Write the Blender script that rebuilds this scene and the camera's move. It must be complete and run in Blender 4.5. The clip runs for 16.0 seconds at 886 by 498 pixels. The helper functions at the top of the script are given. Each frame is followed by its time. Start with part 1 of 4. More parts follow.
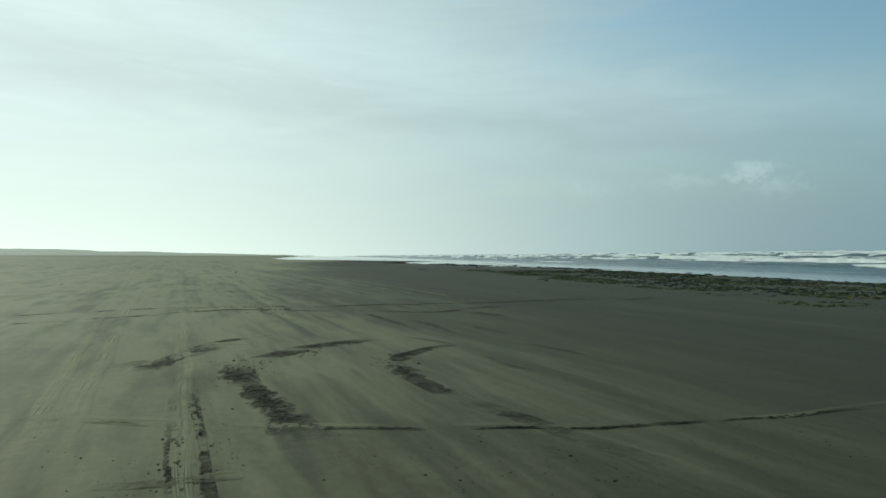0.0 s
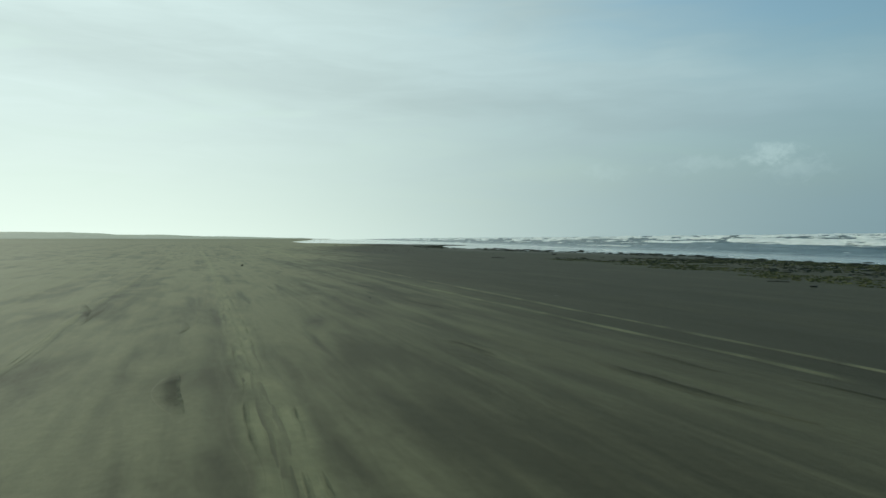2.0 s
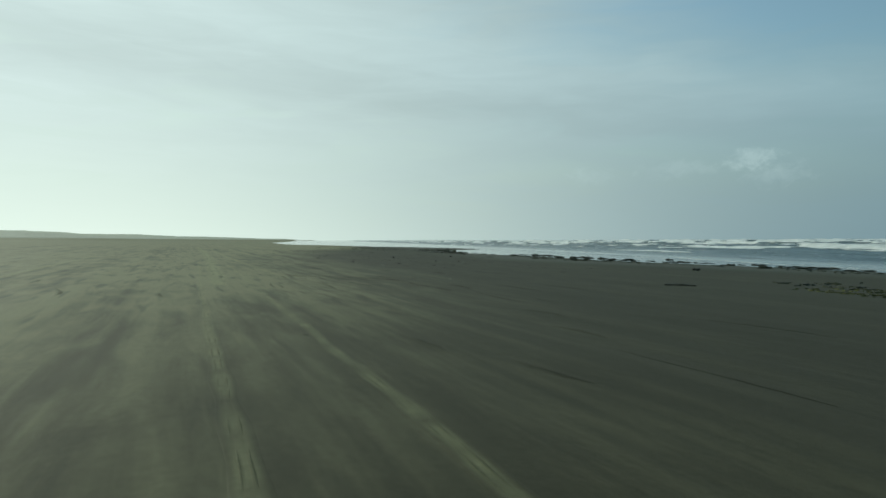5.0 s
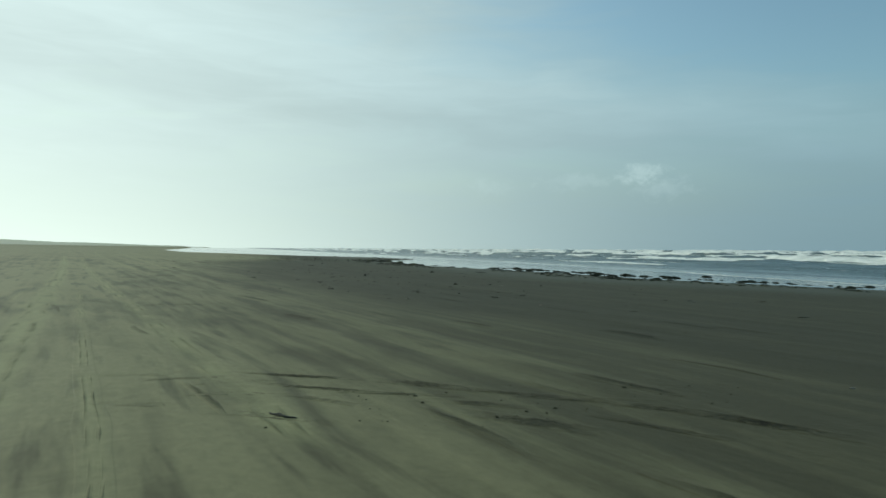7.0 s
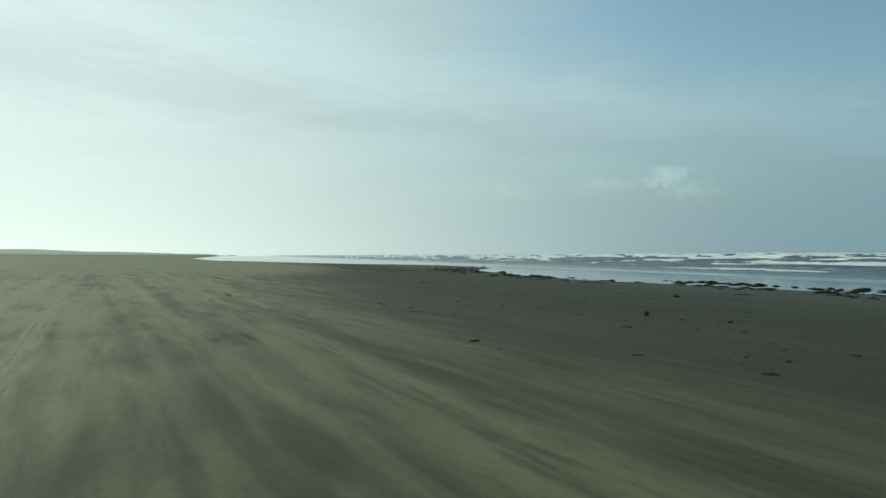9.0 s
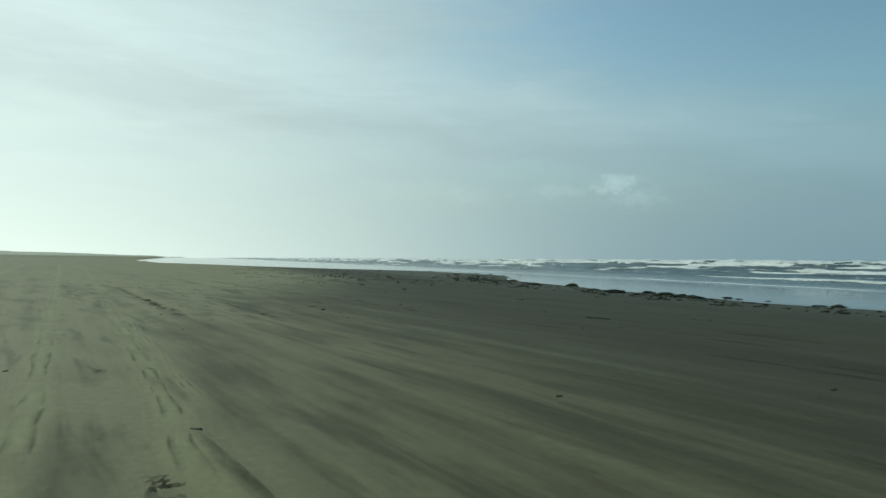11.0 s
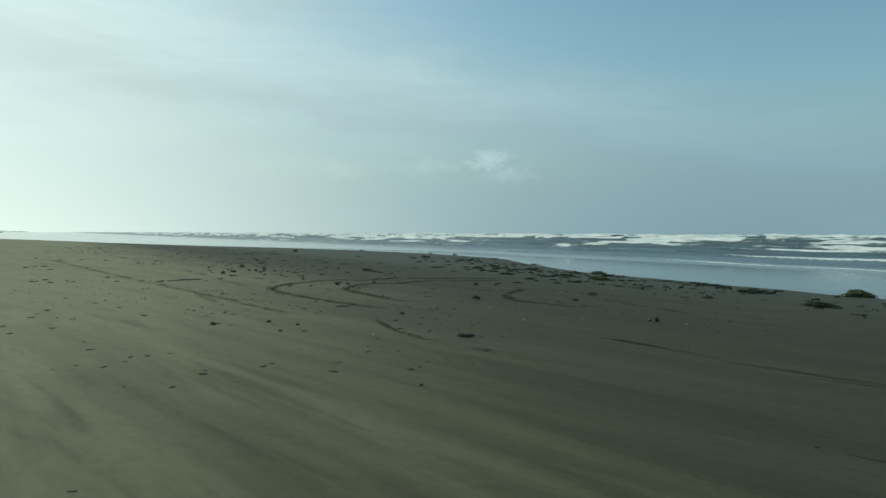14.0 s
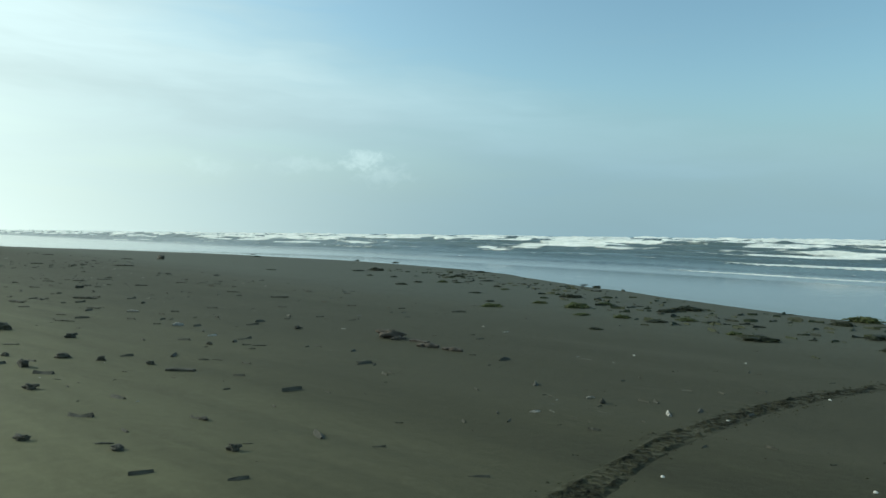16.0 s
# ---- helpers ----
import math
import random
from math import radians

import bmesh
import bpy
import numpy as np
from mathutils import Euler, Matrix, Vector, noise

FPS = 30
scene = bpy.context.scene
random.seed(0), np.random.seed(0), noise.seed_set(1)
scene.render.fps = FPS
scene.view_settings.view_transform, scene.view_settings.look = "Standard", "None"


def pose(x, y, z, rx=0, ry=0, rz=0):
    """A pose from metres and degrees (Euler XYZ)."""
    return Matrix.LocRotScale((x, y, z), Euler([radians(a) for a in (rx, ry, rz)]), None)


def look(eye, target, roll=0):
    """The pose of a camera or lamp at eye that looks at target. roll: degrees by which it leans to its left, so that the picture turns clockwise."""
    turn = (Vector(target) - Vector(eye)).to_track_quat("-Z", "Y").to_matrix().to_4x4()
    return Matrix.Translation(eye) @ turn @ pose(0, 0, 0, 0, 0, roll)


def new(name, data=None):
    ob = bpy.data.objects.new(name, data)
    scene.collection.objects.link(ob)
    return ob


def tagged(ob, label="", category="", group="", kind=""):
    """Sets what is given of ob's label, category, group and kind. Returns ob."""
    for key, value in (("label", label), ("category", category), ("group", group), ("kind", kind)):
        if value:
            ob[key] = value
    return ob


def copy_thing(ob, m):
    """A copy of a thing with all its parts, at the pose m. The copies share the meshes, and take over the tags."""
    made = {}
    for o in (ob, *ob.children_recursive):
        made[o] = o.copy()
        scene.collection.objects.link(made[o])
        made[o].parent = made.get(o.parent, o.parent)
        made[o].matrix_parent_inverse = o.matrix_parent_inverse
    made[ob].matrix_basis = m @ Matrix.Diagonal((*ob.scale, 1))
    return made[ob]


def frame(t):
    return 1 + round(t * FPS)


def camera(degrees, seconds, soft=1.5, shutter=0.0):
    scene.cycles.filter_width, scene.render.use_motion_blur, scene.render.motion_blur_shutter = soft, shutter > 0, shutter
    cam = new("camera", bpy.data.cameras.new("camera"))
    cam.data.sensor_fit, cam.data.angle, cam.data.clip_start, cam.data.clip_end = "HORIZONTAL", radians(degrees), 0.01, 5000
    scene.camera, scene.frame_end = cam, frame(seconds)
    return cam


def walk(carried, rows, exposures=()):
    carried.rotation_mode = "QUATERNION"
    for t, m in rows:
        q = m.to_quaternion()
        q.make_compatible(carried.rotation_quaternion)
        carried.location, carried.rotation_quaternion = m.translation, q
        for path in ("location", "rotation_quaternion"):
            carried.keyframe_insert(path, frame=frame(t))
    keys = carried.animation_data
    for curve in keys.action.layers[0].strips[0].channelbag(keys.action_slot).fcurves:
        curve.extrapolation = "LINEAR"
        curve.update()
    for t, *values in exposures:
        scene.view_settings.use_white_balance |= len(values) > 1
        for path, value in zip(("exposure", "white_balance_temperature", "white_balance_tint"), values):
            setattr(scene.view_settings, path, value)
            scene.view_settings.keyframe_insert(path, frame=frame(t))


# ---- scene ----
cam = camera(66.9, 16.0)
KELVIN, TINT = 6150, -4
PATH = [
    (0, (0.000, 0.000, 1.500), (1.568, 9.876, 1.586), -0.54),
    (0.5, (-0.782, 4.859, 1.517), (0.617, 14.760, 1.407), 0.03),
    (1, (-1.719, 10.014, 1.537), (-0.351, 19.920, 1.456), -0.59),
    (1.5, (-2.068, 15.304, 1.545), (-0.688, 25.207, 1.374), -0.42),
    (2, (-2.374, 20.793, 1.552), (-1.050, 30.704, 1.388), -0.58),
    (2.5, (-2.519, 26.238, 1.555), (-1.146, 36.142, 1.397), -0.44),
    (3, (-2.544, 31.639, 1.555), (-1.185, 41.545, 1.389), -0.41),
    (3.2, (-2.557, 33.795, 1.555), (-1.280, 43.713, 1.476), 0.05),
    (3.5, (-2.584, 37.021, 1.556), (-1.278, 46.935, 1.471), 0.03),
    (4, (-2.666, 42.369, 1.558), (-1.276, 52.271, 1.457), -0.01),
    (4.5, (-2.827, 47.658, 1.561), (-1.355, 57.548, 1.444), -0.05),
    (5, (-3.103, 52.866, 1.567), (-1.547, 62.744, 1.434), -0.13),
    (5.3, (-3.340, 55.943, 1.572), (-1.754, 65.815, 1.433), -0.21),
    (5.5, (-3.531, 57.971, 1.577), (-1.782, 67.816, 1.419), -0.14),
    (6, (-4.167, 62.966, 1.590), (-1.973, 72.722, 1.638), 0.02),
    (6.5, (-4.888, 68.148, 1.606), (-2.149, 77.766, 1.583), 0.02),
    (7, (-5.621, 73.850, 1.622), (-2.652, 83.399, 1.618), 0.31),
    (7.5, (-6.112, 79.976, 1.633), (-3.344, 89.585, 1.695), -0.23),
    (8, (-6.828, 85.992, 1.648), (-4.247, 95.653, 1.720), 0.01),
    (8.5, (-7.696, 91.804, 1.667), (-5.041, 101.445, 1.722), -0.21),
    (8.7, (-8.028, 94.131, 1.674), (-5.443, 103.791, 1.757), -0.45),
    (9, (-8.456, 97.611, 1.683), (-5.828, 107.260, 1.764), -0.28),
    (9.5, (-8.995, 103.385, 1.695), (-6.248, 113.000, 1.768), -0.09),
    (10, (-9.335, 109.119, 1.703), (-6.469, 118.699, 1.769), 0.01),
    (10.5, (-9.496, 114.810, 1.706), (-6.512, 124.354, 1.766), 0.13),
    (10.8, (-9.517, 118.202, 1.707), (-6.490, 127.733, 1.763), 0.21),
    (11, (-9.502, 120.453, 1.706), (-6.204, 129.893, 1.848), 0.27),
    (11.5, (-9.263, 126.178, 1.701), (-5.797, 135.558, 1.686), 0.57),
    (12, (-8.962, 131.621, 1.694), (-5.210, 140.889, 1.512), 0.18),
    (12.5, (-8.391, 137.064, 1.682), (-4.284, 146.180, 1.488), 0.11),
    (13, (-7.600, 142.482, 1.655), (-3.299, 151.508, 1.459), 0.22),
    (13.5, (-6.892, 147.765, 1.677), (-2.156, 156.569, 1.437), 0.23),
    (14, (-5.923, 153.072, 1.645), (-0.947, 161.744, 1.411), 0.23),
    (14.5, (-4.672, 158.441, 1.661), (0.686, 166.883, 1.488), 0.42),
    (15, (-3.352, 163.551, 1.641), (2.479, 171.673, 1.495), 0.18),
    (15.5, (-1.664, 168.626, 1.598), (4.520, 176.481, 1.365), 0.44),
    (16, (0.173, 173.313, 1.563), (6.669, 180.913, 1.352), 0.68),
]
walk(cam, [(t, look(eye, target, roll)) for t, eye, target, roll in PATH],
     [(t, stops, KELVIN, TINT) for t, stops in ((0, 0.06), (1.5, -0.02), (3, -0.06), (5.5, -0.12), (6.5, 0.08), (8, 0.06), (11, 0.06), (13, 0.2), (14, 0.17), (14.5, 0.20), (15.5, 0.50), (16, 0.50))])

# ---------------------------------------------------------------- world, sun
SUN_AZ, SUN_EL = 34.0, 25.0                     # degrees left of the shoreline (+y), above the horizon
SUN_DIR = Vector((-math.sin(radians(SUN_AZ)) * math.cos(radians(SUN_EL)),
                  math.cos(radians(SUN_AZ)) * math.cos(radians(SUN_EL)), math.sin(radians(SUN_EL))))
SLOPE = 0.0217                                  # fall of the sand towards the sea (+x)
SEA_Z = -0.85


class Nodes:
    """A short way to write node trees."""
    def __init__(self, tree):
        self.t = tree
        tree.nodes.clear()

    def add(self, kind, operation=None, use_clamp=False, data_type=None, interpolation_type=None, sky_type=None, attribute_name=None):
        n = self.t.nodes.new(kind)
        if operation:
            n.operation = operation
        if use_clamp:
            n.use_clamp = True
        if data_type:
            n.data_type = data_type
        if interpolation_type:
            n.interpolation_type = interpolation_type
        if sky_type:
            n.sky_type = sky_type
        if attribute_name:
            n.attribute_name = attribute_name
        return n

    def put(self, socket, value):
        if isinstance(value, bpy.types.NodeSocket):
            self.t.links.new(value, socket)
        elif value is not None:
            socket.default_value = value

    def math(self, op, a, b=None, clamp=False):
        n = self.add("ShaderNodeMath", operation=op, use_clamp=clamp)
        self.put(n.inputs[0], a)
        self.put(n.inputs[1], b)
        return n.outputs[0]

    def vec(self, op, a, b=None):
        n = self.add("ShaderNodeVectorMath", operation=op)
        self.put(n.inputs[0], a)
        if op == "SCALE":
            self.put(n.inputs["Scale"], b)
        elif b is not None:
            self.put(n.inputs[1], b)
        return n.outputs["Value"] if op in ("DOT_PRODUCT", "LENGTH", "DISTANCE") else n.outputs["Vector"]

    def mix(self, f, a, b, kind="RGBA", blend="MIX"):
        n = self.add("ShaderNodeMix", data_type=kind)
        if kind == "RGBA":
            n.blend_type = blend
        i = {"FLOAT": (2, 3, 0), "RGBA": (6, 7, 2)}[kind]
        self.put(n.inputs[0], f)
        self.put(n.inputs[i[0]], a)
        self.put(n.inputs[i[1]], b)
        return n.outputs[i[2]]

    def ramp(self, f, lo, hi, a=0.0, b=1.0, smooth=True):
        n = self.add("ShaderNodeMapRange", interpolation_type="SMOOTHSTEP" if smooth else "LINEAR")
        for k, v in zip(range(5), (f, lo, hi, a, b)):
            self.put(n.inputs[k], v)
        return n.outputs[0]

    def noise(self, vector, scale, detail=3.0, rough=0.5, distort=0.0):
        n = self.add("ShaderNodeTexNoise")
        self.put(n.inputs["Vector"], vector)
        for k, v in (("Scale", scale), ("Detail", detail), ("Roughness", rough), ("Distortion", distort)):
            self.put(n.inputs[k], v)
        return n.outputs["Fac"]

    def mapping(self, vector, rot=(0, 0, 0), scale=(1, 1, 1), loc=(0, 0, 0)):
        n = self.add("ShaderNodeMapping")
        self.put(n.inputs["Vector"], vector)
        n.inputs["Rotation"].default_value = [radians(a) for a in rot]
        n.inputs["Scale"].default_value = scale
        n.inputs["Location"].default_value = loc
        return n.outputs[0]

    def xyz(self, v):
        n = self.add("ShaderNodeSeparateXYZ")
        self.put(n.inputs[0], v)
        return n.outputs

    def combine(self, x, y, z):
        n = self.add("ShaderNodeCombineXYZ")
        for s, v in zip(n.inputs, (x, y, z)):
            self.put(s, v)
        return n.outputs[0]


def direction(az, el):
    return (-math.sin(radians(az)) * math.cos(radians(el)), math.cos(radians(az)) * math.cos(radians(el)), math.sin(radians(el)))


def make_world():
    """Thin high cloud over a hazy blue sky: a Nishita sky seen through layered cloud, bright round the veiled sun."""
    world = bpy.data.worlds.new("hazy_sky")
    scene.world = world
    world.use_nodes = True
    n = Nodes(world.node_tree)
    d = n.vec("NORMALIZE", n.add("ShaderNodeTexCoord").outputs["Generated"])
    sky = n.add("ShaderNodeTexSky", sky_type="NISHITA")
    sky.sun_disc = False
    sky.sun_elevation, sky.sun_rotation = radians(SUN_EL), radians(-SUN_AZ)
    sky.air_density, sky.dust_density, sky.ozone_density = 1.0, 2.5, 1.5
    blue = n.vec("MULTIPLY", n.vec("MINIMUM", n.vec("SCALE", sky.outputs[0], 0.13), (0.85, 0.90, 0.86)), (0.96, 1.05, 0.96))
    x, y, z = n.xyz(d)
    up = n.math("MAXIMUM", z, 0.0)
    # bearing (degrees left of the shoreline) and height of each direction
    u = n.math("MULTIPLY", n.math("ARCTAN2", n.math("MULTIPLY", x, -1.0), y), 57.2958)
    v = n.math("MULTIPLY", n.math("ARCSINE", up), 57.2958)
    deck = n.mapping(n.combine(u, v, 0.0), rot=(0, 0, -7), scale=(0.030, 0.11, 1.0))
    broad = n.noise(deck, 1.1, 4, 0.5, 0.7)
    wisps = n.noise(n.mapping(deck, rot=(0, 0, 5), scale=(1.0, 1.3, 1), loc=(5, 2, 0)), 2.2, 4, 0.5, 0.6)
    fibre = n.noise(n.mapping(deck, rot=(0, 0, -4), scale=(1.0, 1.6, 1), loc=(1, 7, 0)), 4.5, 5, 0.55, 0.8)
    stir = n.math("ADD", n.math("MULTIPLY", n.math("SUBTRACT", broad, 0.5), 6.0), n.math("MULTIPLY", n.math("SUBTRACT", wisps, 0.5), 6.0))
    w = n.math("ADD", n.math("SUBTRACT", v, n.math("MULTIPLY", u, 0.08)), stir)
    w2 = n.math("ADD", n.math("SUBTRACT", v, n.math("MULTIPLY", u, 0.16)), stir)

    def strip(at, centre, wide):
        k = n.math("DIVIDE", n.math("SUBTRACT", at, centre), wide)
        return n.math("EXPONENT", n.math("MULTIPLY", n.math("MULTIPLY", k, k), -1.0))

    seaward = n.ramp(u, 2.0, -52.0)
    cover = n.mix(seaward, 1.0, 0.40, kind="FLOAT")
    cover = n.math("ADD", cover, n.math("MULTIPLY", strip(w2, 15.0, 3.6), n.mix(seaward, 0.2, 0.45, kind="FLOAT")))
    cover = n.math("SUBTRACT", cover, n.math("MULTIPLY", n.ramp(w2, 17.0, 22.0), n.math("MULTIPLY", n.ramp(u, -8.0, -34.0), 0.55)))
    cover = n.math("ADD", cover, n.math("MULTIPLY", n.math("SUBTRACT", wisps, 0.5), 1.15))
    cover = n.math("ADD", cover, n.math("MULTIPLY", n.math("SUBTRACT", fibre, 0.5), 0.45))
    to_sun = n.vec("DOT_PRODUCT", d, tuple(SUN_DIR))
    flat = n.math("SQRT", n.math("MAXIMUM", n.math("SUBTRACT", 1.0, n.math("MULTIPLY", z, z)), 1e-4))
    az = n.math("DIVIDE", n.math("ADD", n.math("MULTIPLY", x, direction(SUN_AZ - 6, 0)[0]), n.math("MULTIPLY", y, direction(SUN_AZ - 6, 0)[1])), flat)
    glow = n.math("POWER", n.math("MAXIMUM", to_sun, 0.0), 2.2)
    low = n.math("MULTIPLY", n.math("POWER", n.math("MAXIMUM", az, 0.0), 3.0), n.math("POWER", n.math("SUBTRACT", 1.0, up), 5.0))
    light = n.math("ADD", n.math("MULTIPLY", glow, 0.40), n.math("MULTIPLY", low, 0.42))
    veil_amount = n.ramp(cover, 0.0, 1.0, 0.0, 0.97, False)
    veil = n.vec("ADD", (0.245, 0.335, 0.385), n.vec("SCALE", (1.08, 1.03, 0.92), light))
    # thicker and thinner layers of the veil
    shade = n.math("ADD", 1.0, n.math("MULTIPLY", strip(w, 12.2, 2.0), n.mix(seaward, -0.10, 0.04, kind="FLOAT")))
    shade = n.math("ADD", shade, n.math("MULTIPLY", strip(w2, 16.8, 3.0), n.mix(seaward, 0.08, 0.27, kind="FLOAT")))
    shade = n.math("ADD", shade, n.math("MULTIPLY", strip(w2, 11.6, 1.5), n.mix(seaward, 0.03, 0.12, kind="FLOAT")))
    shade = n.math("ADD", shade, n.math("MULTIPLY", n.math("SUBTRACT", fibre, 0.5), 0.16))
    veil = n.vec("SCALE", veil, shade)
    tone = n.mix(veil_amount, blue, veil)
    # haze bank over the sea, growing towards the horizon
    haze = n.ramp(up, 0.015, 0.24, 0.92, 0.0)
    bank = n.vec("ADD", (0.225, 0.315, 0.370), n.vec("SCALE", (1.06, 1.0, 0.78), n.math("MULTIPLY", light, 0.98)))
    tone = n.mix(haze, tone, bank)
    # one small heap of cumulus low over the sea, with scraps trailing from it
    for (caz, cel, wid, hei, amount) in ((-33.6, 6.2, 2.4, 1.0, 0.125), (-28.0, 5.6, 3.4, 0.9, 0.05), (-21.5, 5.3, 2.2, 0.8, 0.05), (-35.4, 5.0, 3.0, 1.3, 0.06)):
        side = n.vec("DOT_PRODUCT", d, direction(caz - 90, 0))
        high = n.math("SUBTRACT", z, math.sin(radians(cel)))
        ahead = n.math("GREATER_THAN", n.vec("DOT_PRODUCT", d, direction(caz, cel)), 0.8)
        r = n.math("ADD", n.math("POWER", n.math("ABSOLUTE", n.math("DIVIDE", side, radians(wid))), 2.0),
                   n.math("POWER", n.math("ABSOLUTE", n.math("DIVIDE", high, radians(hei))), 2.0))
        puff = n.noise(n.mapping(d, scale=(1, 1, 1.5)), 42.0, 5, 0.62, 0.3)
        mass = n.ramp(n.math("SUBTRACT", n.math("ADD", puff, 0.18), n.math("MULTIPLY", r, 0.26)), 0.38, 0.86)
        tone = n.mix(n.math("MULTIPLY", n.math("MULTIPLY", mass, ahead), amount * 3.4), tone, (0.62, 0.72, 0.74, 1))
    bg = n.add("ShaderNodeBackground")
    n.put(bg.inputs["Color"], tone)
    bg.inputs["Strength"].default_value = 1.0
    n.put(n.add("ShaderNodeOutputWorld").inputs[0], bg.outputs[0])


make_world()
sun = new("sun", bpy.data.lights.new("sun", "SUN"))
sun.data.energy, sun.data.angle, sun.data.color = 1.7, radians(4.0), (1.0, 0.93, 0.80)
sun.matrix_world = look(SUN_DIR * 50, (0, 0, 0))


# ---------------------------------------------------------------- materials
def material(name):
    m = bpy.data.materials.new(name)
    m.use_nodes = True
    n = Nodes(m.node_tree)
    b = n.add("ShaderNodeBsdfPrincipled")
    n.put(n.add("ShaderNodeOutputMaterial").inputs[0], b.outputs[0])
    return m, n, b


def bump(n, b, height, strength, distance):
    k = n.add("ShaderNodeBump")
    k.inputs["Strength"].default_value, k.inputs["Distance"].default_value = strength, distance
    n.put(k.inputs["Height"], height)
    n.put(b.inputs["Normal"], k.outputs[0])


DRIFT = 12.5      # the wind's streaks and the wheel ruts run this many degrees left of +y


def sand_material():
    """Damp beach sand with paler dry sand blown over it in long soft bands, wetter towards the sea and painted
    brighter towards the sun.
    Two values at the corners of a mesh, "churn" and "dryfill", say where wheels have turned it over or dry sand fills
    a rut."""
    m, n, b = material("beach_sand")
    p = n.add("ShaderNodeTexCoord").outputs["Object"]
    x, y, z = n.xyz(p)
    churn = n.add("ShaderNodeAttribute", attribute_name="churn").outputs["Fac"]
    fill = n.add("ShaderNodeAttribute", attribute_name="dryfill").outputs["Fac"]
    along = n.mapping(p, rot=(0, 0, -DRIFT))
    bands = n.noise(n.mapping(along, scale=(0.95, 0.014, 1), loc=(4, 6, 0)), 1.0, 3, 0.5, 0.12)
    lines = n.noise(n.mapping(along, scale=(2.7, 0.035, 1), loc=(7, 1, 0)), 1.0, 3, 0.5, 0.15)
    wide = n.noise(n.mapping(along, scale=(0.30, 0.06, 1)), 1.0, 3, 0.5, 0.4)
    patch = n.noise(n.mapping(along, scale=(0.95, 0.30, 1), loc=(3, 3, 0)), 1.0, 4, 0.55, 0.5)
    crest = n.noise(n.mapping(along, scale=(2.6, 0.30, 1), loc=(2, 7, 0)), 1.0, 4, 0.55, 0.5)
    grain = n.noise(p, 160.0, 2, 0.7)
    mottle = n.noise(p, 9.0, 5, 0.7)
    speck = n.noise(n.mapping(along, scale=(1.0, 0.35, 1)), 14.0, 3, 0.6)
    streak = n.math("ADD", n.math("ADD", n.math("MULTIPLY", bands, 0.19), n.math("MULTIPLY", lines, 0.12)),
                    n.math("ADD", n.math("MULTIPLY", wide, 0.24), n.math("ADD", n.math("MULTIPLY", patch, 0.28), n.math("MULTIPLY", crest, 0.17))))
    # the sheltered end of the beach is smoother
    streak = n.mix(n.ramp(y, 140.0, 172.0, 0.0, 0.62), streak, 0.5, kind="FLOAT")
    # dampness grows seaward with a ragged boundary; sunward glare is painted into the same ramp
    ragged = n.math("ADD", x, n.math("MULTIPLY", n.math("SUBTRACT", patch, 0.5), 6.0))
    # boundary moved along y to set the brightness of each stretch
    ragged = n.math("ADD", ragged, n.math("ADD", n.ramp(y, 30.0, 80.0, -5.0, -2.2), n.ramp(y, 86.0, 118.0, 0.0, 2.1)))
    ragged = n.math("ADD", ragged, n.ramp(y, 8.0, 32.0, -3.2, 0.0))
    ragged = n.math("SUBTRACT", ragged, n.ramp(y, 142.0, 180.0, 0.0, 7.5))
    ragged = n.math("SUBTRACT", ragged, n.math("MULTIPLY", n.ramp(y, 62.0, 76.0, 0.0, 2.2), n.ramp(y, 82.0, 93.0, 1.0, 0.0)))
    dry = n.ramp(ragged, -12.5, 0.5, 1.0, 0.0)
    cut = n.mix(dry, 0.56, 0.45, kind="FLOAT")
    loose = n.ramp(n.math("SUBTRACT", streak, cut), -0.08, 0.08)
    loose = n.math("MULTIPLY", loose, n.mix(dry, 0.11, 1.0, kind="FLOAT"))
    # narrow scoured hollows of bare damp sand among the drifts
    scour = n.noise(n.mapping(along, scale=(1.7, 0.17, 1), loc=(8, 4, 0)), 1.0, 3, 0.5, 0.6)
    bare = n.math("MULTIPLY", n.ramp(scour, 0.53, 0.74, 0.0, 0.80), n.ramp(n.math("ABSOLUTE", n.math("ADD", ragged, 2.0)), 6.0, 13.0, 1.0, 0.0))
    bare = n.math("MULTIPLY", bare, n.ramp(y, 150.0, 168.0, 1.0, 0.25))
    dashes = n.noise(n.mapping(along, scale=(3.2, 0.34, 1), loc=(6, 3, 0)), 1.0, 3, 0.5, 0.15)
    dashes = n.math("MULTIPLY", n.ramp(dashes, 0.52, 0.72, 0.0, 0.72), n.math("MULTIPLY", n.ramp(wide, 0.36, 0.52), n.ramp(y, 45.0, 70.0, 0.35, 1.0)))
    bare = n.math("MAXIMUM", bare, n.math("MULTIPLY", dashes, n.ramp(y, 158.0, 172.0, 1.0, 0.3)))
    loose = n.math("MULTIPLY", loose, n.math("SUBTRACT", 1.0, bare))
    wet = n.ramp(n.math("SUBTRACT", n.math("ADD", x, n.math("MULTIPLY", n.math("ADD", mottle, patch), 2.0)), n.ramp(y, 82.0, 120.0, 17.0, 0.0)), 9.0, 18.0)
    # damp sand also lighter inland, part of the painted glare
    damp = n.mix(dry, (0.0165, 0.0170, 0.0105, 1), (0.054, 0.052, 0.028, 1))
    damp = n.mix(n.math("MULTIPLY", bare, 0.8), damp, (0.036, 0.036, 0.022, 1))
    pale = n.mix(patch, (0.180, 0.171, 0.092, 1), (0.236, 0.224, 0.122, 1))
    col = n.mix(loose, damp, pale)
